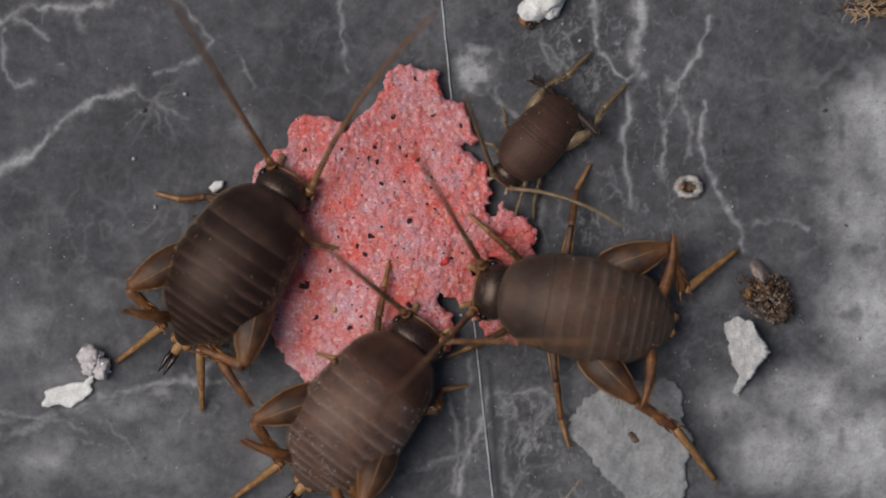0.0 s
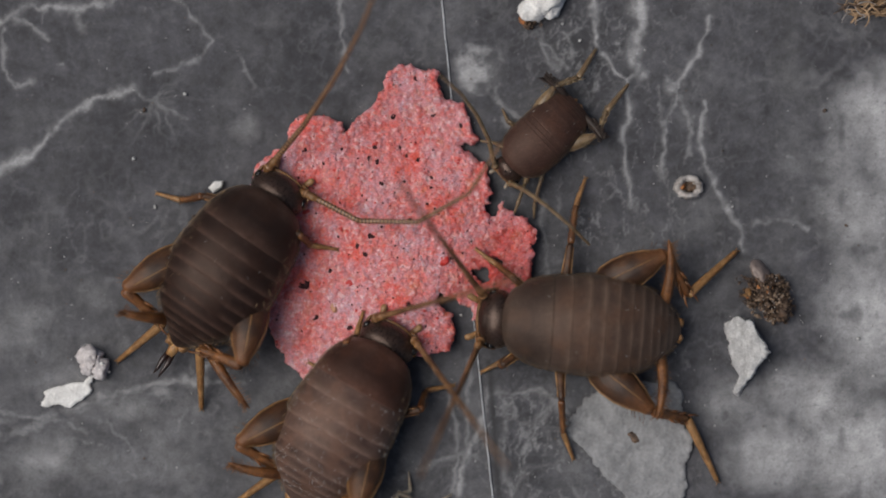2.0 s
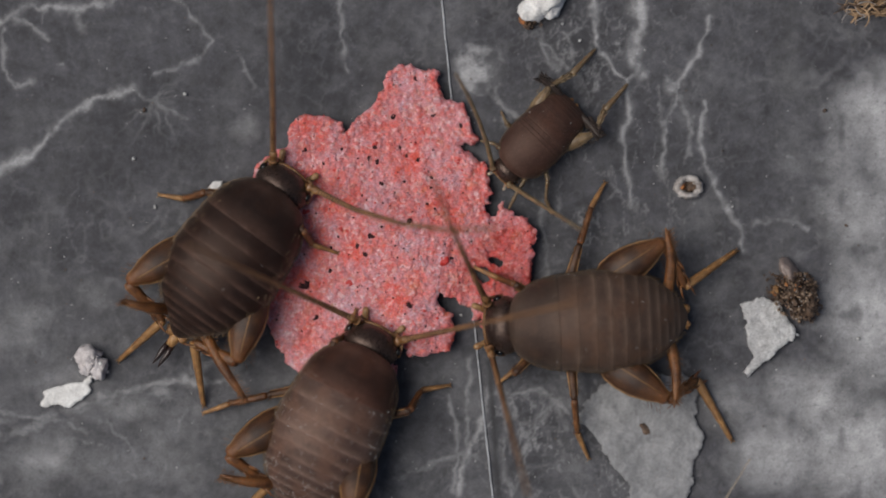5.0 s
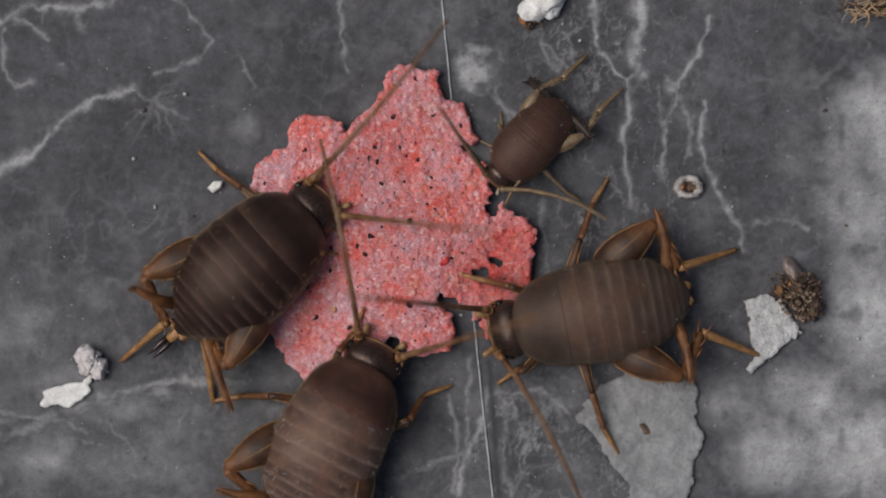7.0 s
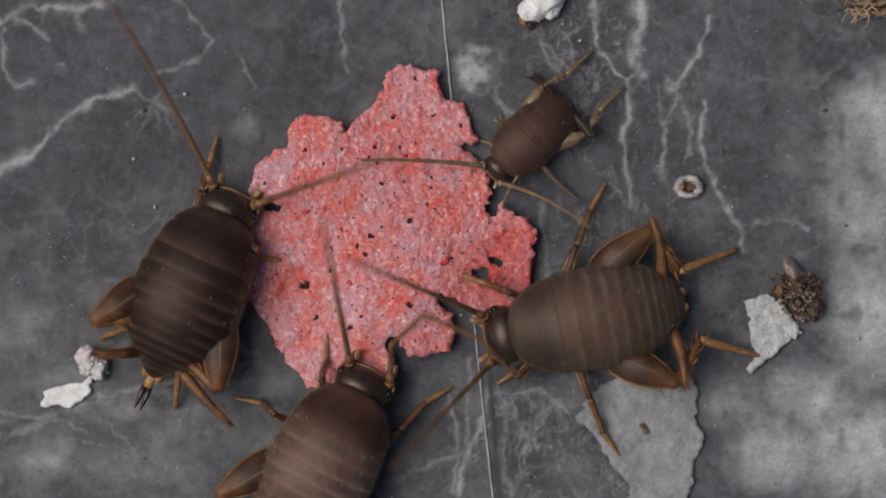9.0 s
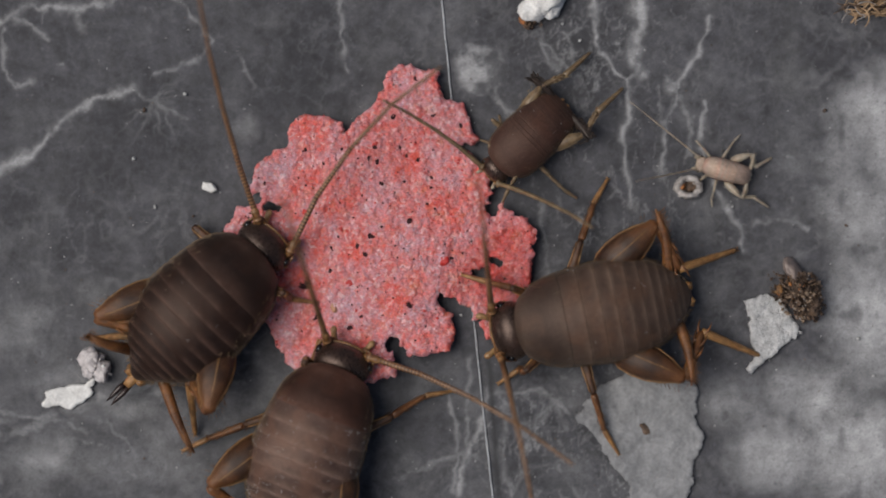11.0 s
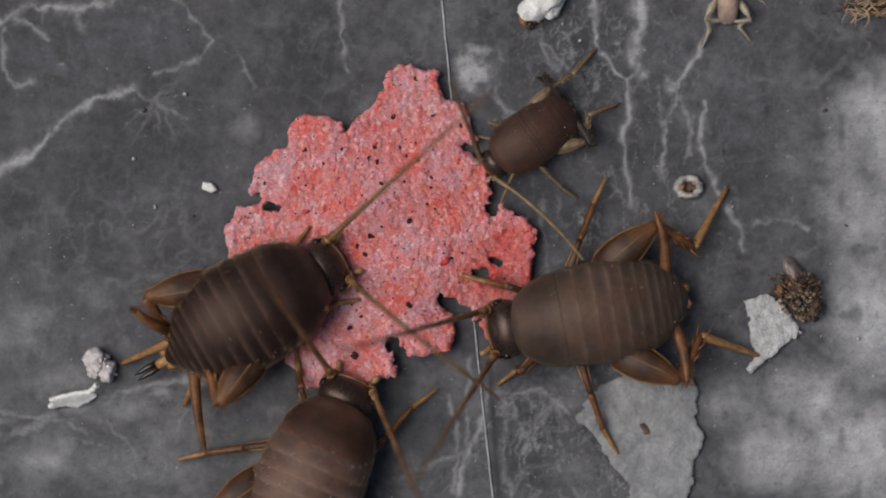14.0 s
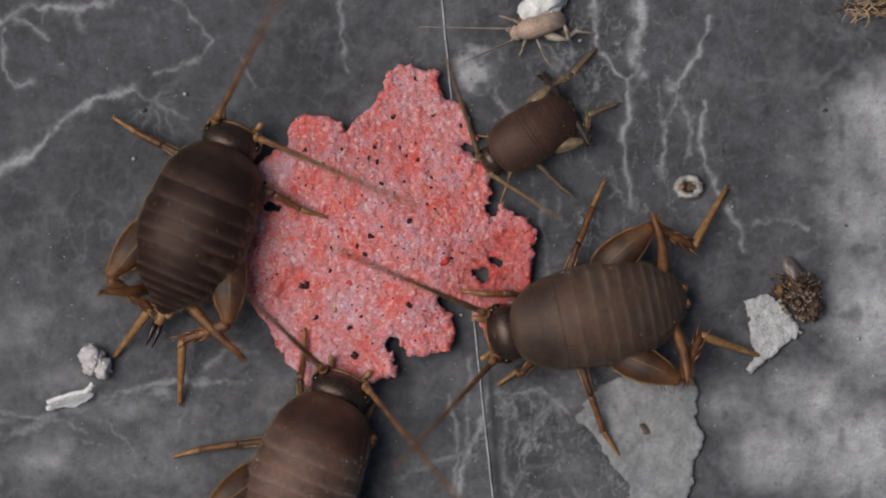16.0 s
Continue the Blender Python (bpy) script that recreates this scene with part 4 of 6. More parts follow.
CRICKET_YOUNG = cricket("small half-grown brown ant cricket gnawing the edge", 0.525, 1.0, dict(ADULT, body=CUTICLE_RED, femur=OLIVE_LEG, tibia=OLIVE_LEG, tarsus=OLIVE_LEG, cercus=DARK_CERCUS, palp=PALE_LEG, antenna=OLIVE_LEG), "crickets round the flake", 4.4, 8, False, 0.5, 0.0, BLUNT_W, segments=(0.56, 0.3, 0.06, -0.8, -1.15, -1.35, -1.5, -1.62))
CRICKET_NYMPH = cricket("tiny pale cricket nymph walking about", 0.28, 0.72, dict(body=CUTICLE_PALE, joint=PALE_LEG, margin=MARGIN_PALE, femur=PALE_LEG, tibia=PALE_LEG, tarsus=PALE_LEG, palp=PALE_LEG, cercus=PALE_LEG, antenna=PALE_LEG), "crickets round the flake", 6.0, 0, False, 0.7, 0.35, BLUNT_W)


# ---- litter on the tile ----
def grain(name, label, category, at, parts, height=None):
    """A lump of grit: an Empty at its base with grains of several colours as parts; parts: name, material, count, reach (x, y, z), grain size."""
    root = thing(name, label, category)
    root.location = (at[0] * MM, at[1] * MM, 0)
    for pname, mat, count, reach, size, plabel in parts:
        bm = bmesh.new()
        for _ in range(count):
            w, q = random.uniform(0, math.tau), random.random() ** 0.5
            c = (reach[0] * q * math.cos(w) + reach[3], reach[1] * q * math.sin(w) + reach[4], 0.03 + reach[2] * random.random() * (1.2 - q))
            k = size * (random.choice((0.35, 0.5, 0.7, 1.0, 1.4)) if count > 6 else random.uniform(0.8, 1.15))
            turn = Euler((random.random() * 3, random.random() * 3, random.random() * 3)).to_matrix()
            blob(bm, c, (k, k * random.uniform(0.45, 1), k * random.uniform(0.35, 1)), 6 if count > 6 else 28, 4 if count > 6 else 18, turn, 0.6 if count > 6 else 0.22)
        ob = part(pname, bm, mat, root, plabel, count <= 4)
        if count > 12:
            ob["kind"] = "stuff"
    return root


SOIL_LUMP = grain("soil_lump", "dark brown soil lump of loose glittering grains", "soil lump", (5.74, -0.84), [
    ("core", SOIL, 1, (0, 0, 0.35, 0.0, 0.05), 0.3, ""),
    ("core", SOIL, 1, (0, 0, 0.2, 0.2, -0.2), 0.22, ""),
    ("grit", SOIL, 260, (0.38, 0.38, 0.9, 0.0, 0.05), 0.042, ""),
    ("grit", SOIL, 150, (0.28, 0.28, 0.6, 0.2, -0.22), 0.036, ""),
    ("grit", SOIL, 90, (0.2, 0.17, 0.4, -0.33, 0.0), 0.026, ""),
    ("red_grit", ORANGE, 22, (0.36, 0.36, 0.9, 0.0, 0.0), 0.026, "reddish grit"),
    ("clear_grit", RIND, 130, (0.44, 0.44, 0.95, 0.02, -0.03), 0.012, "pale clear grit"),
    ("pale_grit", SOIL_PALE, 170, (0.42, 0.44, 0.95, 0.02, -0.03), 0.03, "tan grit"),
    ("stray_grit", SOIL, 40, (0.24, 0.08, 0.4, -0.36, 0.3), 0.024, ""),
    ("orange_grain", TARSUS, 5, (0.09, 0.05, 0.5, -0.33, 0.05), 0.06, "orange grit"),
    ("pebble", PEBBLE, 1, (0.0, 0.0, 0.12, -0.12, 0.44), 0.3, "grey-brown rounded pebble")])
BIT_LEFT = grain("stone_grain", "pale pinkish grey angular stone crumb", "stone crumb", (-6.14, -2.02), [
    ("pale_grit", PINKISH, 70, (0.24, 0.27, 0.4, -0.03, 0.03), 0.034, "pinkish white grains"),
    ("grit", GREY_STONE, 34, (0.2, 0.22, 0.36, 0.1, -0.08), 0.034, ""),
    ("white_face", WHITE, 5, (0.18, 0.16, 0.46, 0.04, -0.03), 0.05, "white faces")])
bm = bmesh.new()
for at, size, w in (((-0.07, 0.1, 0.14), (0.21, 0.25, 0.2), 0.5), ((0.1, -0.08, 0.13), (0.2, 0.19, 0.17), 1.6), ((-0.12, -0.1, 0.1), (0.14, 0.12, 0.12), 2.6)):
    blob(bm, at, size, 18, 12, Euler((w, w * 0.7, w)).to_matrix(), 0.5)
part("core", bm, PINKISH, BIT_LEFT, "pinkish white side")

me = sheet("plaster_flake", [(5.31, -0.94), (5.66, -0.79), (6.01, -0.87), (6.34, -1.44), (6.16, -1.61), (5.81, -1.89), (5.61, -2.04), (5.51, -2.19), (5.36, -2.14), (5.54, -1.89), (5.41, -1.44)],
           0.08, 0.018, 0.1, 0.085, (), 21, 0.0, 0.0)
me.transform(Matrix.Translation(Vector((5.81, -1.44, 0)) * -MM))
PLASTER = tagged(link_mesh("plaster_flake", me, OFF_WHITE), "chalky white plaster flake with a crumbly surface", "plaster flake")
me = sheet("mineral_flake", [(3.16, -2.14), (4.44, -2.27), (4.48, -2.94), (4.63, -3.29), (4.48, -3.79), (4.31, -4.49), (3.96, -4.89), (3.34, -4.84), (3.21, -4.09), (2.76, -3.49), (2.31, -3.01), (2.66, -2.59)],
           0.05, 0.026, 0.12, 0.05, (), 33, 0.0, 0.0)
me.transform(Matrix.Translation(Vector((3.56, -3.39, 0)) * -MM))
SKIN = tagged(link_mesh("mineral_flake", me, GREY_SKIN), "thin light grey mineral flake lying on the slate", "mineral flake")
bm = bmesh.new()
blob(bm, (0.02, 0.2, 0.052), (0.06, 0.1, 0.014), 16, 8, Matrix.Rotation(0.5, 3, "Z"), 0.5)
blob(bm, (-0.03, 0.27, 0.052), (0.05, 0.04, 0.012), 12, 8, None, 0.5)
part("brown_stain", bm, SOIL, SKIN, "small brown stain")
me = sheet("paint_chip", [(-7.08, -2.51), (-7.03, -2.61), (-7.1, -2.76), (-6.94, -2.8), (-6.79, -2.73), (-6.56, -2.79), (-6.31, -2.65), (-6.2, -2.51), (-6.24, -2.4), (-6.13, -2.24), (-6.21, -2.18), (-6.34, -2.33), (-6.66, -2.4), (-7, -2.45)],
           0.07, 0.014, 0.05, 0.03, (), 45, 0.0, 0.0)
me.transform(Matrix.Translation(Vector((-6.62, -2.56, 0)) * -MM))
CHIP = tagged(link_mesh("paint_chip", me, WHITE), "small curled white paint chip beside a stone crumb", "paint chip")
me = sheet("white_crumb", [(-4.14, 1.08), (-4.04, 1.19), (-3.88, 1.21), (-3.9, 1.09), (-4.06, 0.99)], 0.1, 0.012, 0.02, 0.03, (), 52)
me.transform(Matrix.Translation(Vector((-4.01, 1.1, 0)) * -MM))
CRUMB = tagged(link_mesh("white_crumb", me, WHITE), "tiny loose white crumb on the slate", "crumb")

lump = grain("plaster_lump", "white plaster lump with brown earth on its edge", "plaster lump", (1.74, 4.33), [
    ("earth", SOIL, 40, (0.2, 0.14, 0.2, -0.16, -0.3), 0.045, "brown earth"),
    ("orange_earth", ORANGE, 10, (0.08, 0.08, 0.15, -0.36, -0.25), 0.04, "rusty earth")])
bm = bmesh.new()
for at, size, w in (((0.1, 0.12, 0.2), (0.42, 0.27, 0.25), 48), ((-0.14, -0.1, 0.16), (0.27, 0.22, 0.2), 20), ((0.16, -0.02, 0.14), (0.24, 0.2, 0.17), 80)):
    blob(bm, at, size, 32, 22, Matrix.Rotation(radians(w), 3, "Z"), 0.26)
part("body", bm, WHITE, lump)

# a hollow rind
rind = thing("hollow_rind", "small hollow pale rind ring with orange inside", "rind ring")
rind.location = (4.34, 1.11, 0)
rind.location = [c * MM for c in rind.location]
rind.scale = (1.0, 0.82, 1.0)
bm = bmesh.new()
rings = []
for k in range(41):
    w = math.tau * k / 40
    n = Vector((math.cos(w), math.sin(w), 0))
    rings.append([(n * (0.2 + 0.075 * math.cos(v) * (1 + 0.5 * noise.noise(n * 2.5 + Vector((v, 0, 4))))) + Vector((0, -0.02, 0.075 + (0.1 + 0.05 * math.sin(3 * w)) * math.sin(v)))
                   + n * 0.04 * noise.noise(n * 3)) * MM * 0.95 for v in (math.tau * i / 10 for i in range(10))])
rings[-1] = [Vector(p) for p in rings[0]]
loft(bm, rings, None, False)
part("ring", bm, RIND, rind)
bm = bmesh.new()
blob(bm, (-0.12, 0.0, 0.06), (0.07, 0.09, 0.09), 10, 8, None, 0.5)
part("core", bm, ORANGE, rind, "orange flesh")
# flat dark patch that fills the middle of the ring
bm = bmesh.new()
blob(bm, (0.03, 0.0, 0.0), (0.16, 0.13, 0.04), 10, 8, None, 0.3)
part("hollow", bm, SOIL, rind, "dark patch inside the ring")

# a tangle of plant fibre
tuft = thing("fibre_tuft", "tangled straw-brown plant fibre tuft", "plant fibre")
tuft.location = (7.61, 4.33, 0)
tuft.location = [c * MM for c in tuft.location]
for mat, count, r in ((STRAW, 120, 0.016), (SOIL, 28, 0.018), (RIND, 22, 0.01)):
    bm = bmesh.new()
    for _ in range(count):
        w, z = random.uniform(-0.5, 0.5) + (math.pi if random.random() < 0.5 else 0), random.uniform(0.05, 0.4)
        c = Vector((random.uniform(-0.35, 0.4), random.uniform(-0.22, 0.25), z))
        ln, bend = random.uniform(0.15, 0.45), random.uniform(-2.4, 2.4)
        pts = []
        for q in range(7):
            pts.append(c.copy())
            c += Vector((math.cos(w), math.sin(w), random.uniform(-0.15, 0.15))) * ln / 6
            c.z = max(c.z, 0.03)
            w += bend / 6
        tube(bm, pts, [r * k for k in (0.6, 1, 1, 1, 0.9, 0.7, 0.3)], 5)
    ob = part("fibre_mass", bm, mat, tuft)
    ob["kind"] = "stuff"


# threads stuck to the slate
def thread(name, label, points, r):
    bm = bmesh.new()
    path = []
    for (ax, ay), (bx, by) in zip(points[:-1], points[1:]):
        for k in range(12):
            q = k / 12
            path.append((ax + (bx - ax) * q + random.uniform(-0.006, 0.006), ay + (by - ay) * q, r * 0.6))
    path.append((*points[-1], r * 0.6))
    tube(bm, path, [r * random.uniform(0.75, 1.15) for _ in path], 6)
    return tagged(part(name, bm, SILK), label, "silk thread")


thread("silk_thread", "taut white silk strand stuck to the slate under the flake", [(-0.08, 5.01), (0.16, 2.51), (0.58, -1.59), (0.9, -4.59), (0.96, -5.19)], 0.014)

# loose dust
for mat, count, low, high in ((DUST, 340, 0.005, 0.018), (SOIL, 120, 0.006, 0.02)):
    bm = bmesh.new()
    for _ in range(count):
        r = random.uniform(low, high) * (2.6 if random.random() < 0.09 else 1)
        m = Matrix.Translation(Vector((random.uniform(-8.3, 8.3), random.uniform(-4.8, 4.8), r * 0.4)) * MM) @ Euler((random.random() * 3, 0, random.random() * 3)).to_matrix().to_4x4() @ Matrix.Diagonal((r * MM, r * MM * random.uniform(0.5, 1), r * MM * 0.7, 1))
        bmesh.ops.create_icosphere(bm, subdivisions=1, radius=1, matrix=m)
    tagged(part("dust", bm, mat), "scattered fine dust specks on the slate", "dust", kind="stuff")


# ---- what moves ----
TIMES = [k * 0.25 for k in range(65)]


TABLES = {}


def smooth(rows, t):
    """Monotone cubic through rows of (time, values...), at t; held outside them."""
    if id(rows) not in TABLES:
        TABLES[id(rows)] = (rows, np.array(rows, float))
    table = TABLES[id(rows)][1]
    x, y = table[:, 0], table[:, 1:]
    if t <= x[0]:
        return y[0]
    if t >= x[-1]:
        return y[-1]
    if len(x) == 2:
        q = (t - x[0]) / (x[1] - x[0])
        return y[0] + (y[1] - y[0]) * q
    h = np.diff(x)
    s = np.diff(y, axis=0) / h[:, None]
    d = np.zeros_like(y)
    ok = s[:-1] * s[1:] > 0
    d[1:-1] = np.where(ok, 2 * s[:-1] * s[1:] / np.where(ok, s[:-1] + s[1:], 1), 0)
    i = min(int(np.searchsorted(x, t, "right")) - 1, len(h) - 1)
    q = (t - x[i]) / h[i]
    a, b = 2 * q ** 3 - 3 * q ** 2 + 1, q ** 3 - 2 * q ** 2 + q
    return a * y[i] + b * h[i] * d[i] + (1 - a) * y[i + 1] + (q ** 3 - q ** 2) * h[i] * d[i + 1]


def aim(way, place, up=(0, 0, 1)):
    """A pose at place whose x axis runs along way, its z axis as near to up as may be."""
    x = Vector(way).normalized()
    y = Vector(up).cross(x)
    y = y.normalized() if y.length > 1e-4 else Vector((0, 1, 0))
    z = x.cross(y)
    m = Matrix((x, y, z)).transposed().to_4x4()
    m.translation = place
    return m


def steady(rows):
    """Rows with a halfway row wherever the turn would be large."""
    out = [rows[0]]
    for t, m in rows[1:]:
        t0, m0 = out[-1]
        if m0.to_quaternion().rotation_difference(m.to_quaternion()).angle > 1.2:
            for q in (1 / 3, 2 / 3):
                mid = m0.to_quaternion().slerp(m.to_quaternion(), q).to_matrix().to_4x4()
                mid.translation = m0.translation.lerp(m.translation, q)
                out.append((t0 + (t - t0) * q, mid))
        out.append((t, m))
    return out


def move_cricket(c, path, feelers, feet, lean=0.0, gait=0.0):
    """Key a cricket's body along rows of (time, head x, y, tail x, y), its antennae towards (time, [mid x, y,] tip x, y), its feet to (time, x, y)."""
    s, root = c["size"], c["root"]
    turn, centre = [], []
    for t, hx, hy, tx, ty in path:
        a = math.atan2(hy - ty, hx - tx)
        if turn:
            a += math.tau * round((turn[-1][1] - a) / math.tau)
        turn.append((t, a))
        centre.append((t, (hx + tx) / 2, (hy + ty) / 2))
    extra = sorted({round(t, 3) for t, *_ in path if t not in TIMES})
    times = sorted(set(TIMES) | set(extra))
    poses = {}
    for t in times:
        x, y = smooth(centre, t)
        poses[t] = Matrix.Translation((x * MM, y * MM, 0)) @ Matrix.Rotation(float(smooth(turn, t)[0]), 4, "Z") @ Matrix.Rotation(radians(lean), 4, "Y")
    walk(root, steady([(t, poses[t]) for t in times]))

    def place(t, x, y, z):
        """A point of the tile (mm) in the body's space at t, in mm."""
        x0, y0 = smooth(centre, t)
        m = Matrix.Translation((x0, y0, 0)) @ Matrix.Rotation(float(smooth(turn, t)[0]), 4, "Z") @ Matrix.Rotation(radians(lean), 4, "Y")
        return m.inverted() @ Vector((x, y, z))

    half = c["feeler"]
    for name, rows in feelers.items():
        pieces, socket = c[name]
        one, two = [], []
        for t, *p in rows:
            end = place(t, p[-2], p[-1], 0)
            mid = place(t, p[0], p[1], 0) if len(p) == 4 else Vector((socket.x + (end.x - socket.x) / 2, socket.y + (end.y - socket.y) / 2, 0))
            start = Vector((socket.x, socket.y, 0))
            mid.z = end.z = 0
            a, b = (mid - start).length, (end - mid).length
            share = min((a + b) / 2, half)
            joint = start.lerp(mid, share / a) if share < a else mid.lerp(end, (share - a) / b)
            ways, z = [], socket.z
            for u, v in ((start, joint), (joint, end)):
                flat = v - u
                run = min(flat.length / half, 0.985)
                flat.normalize()
                rise = min(math.sqrt(1 - run * run), 0.8)
                if z > 1.6 * s + 0.3 and len(ways) == 1 and len(p) == 4:
                    rise = -min(rise, 0.4 * z / half)
                way = flat * math.sqrt(1 - rise * rise) + Vector((0, 0, rise))
                z += way.z * half
                ways.append(way)
            one.append((t, *ways[0]))
            two.append((t, *ways[1]))
        quarter = half / 2
        keys = [[] for _ in pieces]
        for t in times:
            a, b = Vector(smooth(one, t)).normalized(), Vector(smooth(two, t)).normalized()
            bow = (b - a) * 0.27
            ways = [(a - bow).normalized(), (a + bow).normalized(), (b - bow).normalized(), (b + bow).normalized()]
            m = aim(ways[0], socket * MM)
            back, at = m.to_3x3().transposed(), Vector((0, 0, 0))
            keys[0].append((t, m))
            for k in (1, 2, 3):
                at = at + ways[k - 1] * quarter * MM
                keys[k].append((t, aim(back @ ways[k], back @ at)))
        for ob, rows in zip(pieces, keys):
            walk(ob, steady(rows))
    for kind in LEGS:
        hip, f, ti, ta, bend = LEGS[kind]
        f = f * s
        for name, side in (("left", 1), ("right", -1)):
            femur, tibia, tarsus, _ = c[kind + "_" + name]
            h = Vector((hip[0], hip[1] * side, hip[2])) * s
            rows = feet.get(kind + "_" + name)
            knees = feet.get(kind + "_" + name + "_knee", (-1.42, 1.4) if kind == "hind" else None)
            keys, lower, last = [], [], []
            for t in times:
                if rows == "tucked":
                    goal = Vector(((hip[0] - 0.3) * s, side * 0.8 * s, 0.03))
                elif rows:
                    x, y = smooth(rows, t)
                    goal = place(t, float(x), float(y), 0.03 + height_at(float(x), float(y)))
                else:
                    step = gait * math.sin(t * 19 + (0 if (kind == "mid") == (side > 0) else math.pi))
                    goal = Vector(((hip[0] * 1.6 + {"fore": 0.5, "mid": -0.7, "hind": -2.7}[kind] + step) * s, side * s * {"fore": 1.4, "mid": 2.45, "hind": 1.55}[kind], 0.02))
                if knees:
                    # the femur points at its knee; tibia and tarsus fold inwards between knee and toe
                    if isinstance(knees, tuple):
                        want = Vector((knees[0], knees[1] * side, 0)) * s
                    else:
                        x, y = smooth(knees, t)
                        want = place(t, float(x), float(y), 0)
                    flat = Vector((want.x - h.x, want.y - h.y, 0))
                    run = min(flat.length, f * 0.97)
                    knee = h + flat.normalized() * run + Vector((0, 0, math.sqrt(f * f - run * run)))
                    m = aim(knee - h, h * MM)
                    one, two = ti * s, ta * s
                    line = goal - knee
                    d = max(min(line.length, (one + two) * 0.99), abs(one - two) + 0.05)
                    u = line.normalized()
                    pole = Vector((0.7, -side, 0.3))
                    pole = (pole - u * pole.dot(u)).normalized()
                    along = (one * one - two * two + d * d) / (2 * d)
                    ankle = knee + u * along + pole * math.sqrt(max(one * one - along * along, 0))
                    ankle.z = max(ankle.z, 0.12)
                    toe = knee + u * d
                    turned = m.to_3x3().transposed()
                    keys.append((t, m))
                    lower.append((t, aim(turned @ (ankle - knee), Vector((f * MM, 0, 0)), turned @ Vector((0, 0, 1)))))
                    way = (toe - ankle).normalized()
                    last.append((t, aim(turned @ way, turned @ ((ankle - way * one - h) * MM), turned @ Vector((0, 0, 1)))))
                    continue
                # the tarsus lies almost flat; femur and tibia arch from hip to ankle
                flat = Vector((goal.x - h.x, goal.y - h.y, 0)).normalized()
                flat = (flat + Vector((-0.25 if kind == "mid" else 0.1, 0, 0))).normalized()
                one, two = ti * s, ta * s
                ankle = goal - flat * two * 0.95 + Vector((0, 0, 0.3 * two))
                line = ankle - h
                d = max(min(line.length, (f + one) * 0.99), abs(f - one) * 1.02 + 0.01)
                u = line.normalized()
                pole = Vector((bend[0], bend[1] * side, bend[2]))
                pole = (pole - u * pole.dot(u)).normalized()
                along = (f * f - one * one + d * d) / (2 * d)
                knee = h + u * along + pole * math.sqrt(max(f * f - along * along, 0))
                ankle = h + u * d
                m = aim(knee - h, h * MM, pole)
                keys.append((t, m))
                turned = m.to_3x3().transposed()
                lower.append((t, aim(turned @ (ankle - knee), Vector((f * MM, 0, 0)), turned @ pole)))
                way = (goal - ankle).normalized()
                last.append((t, aim(turned @ way, turned @ ((ankle - way * one - h) * MM), turned @ Vector((0, 0, 1)))))
            walk(femur, steady(keys))
            walk(tibia, steady(lower))
            walk(tarsus, steady(last))


def slide(ob, rows):
    """Key a loose thing along rows of (time, x, y, z, turn, tilt[, roll]) in mm and degrees."""
    walk(ob, [(t, pose(x * MM, y * MM, z * MM, sum(roll), tilt, w)) for t, x, y, z, w, tilt, *roll in rows])


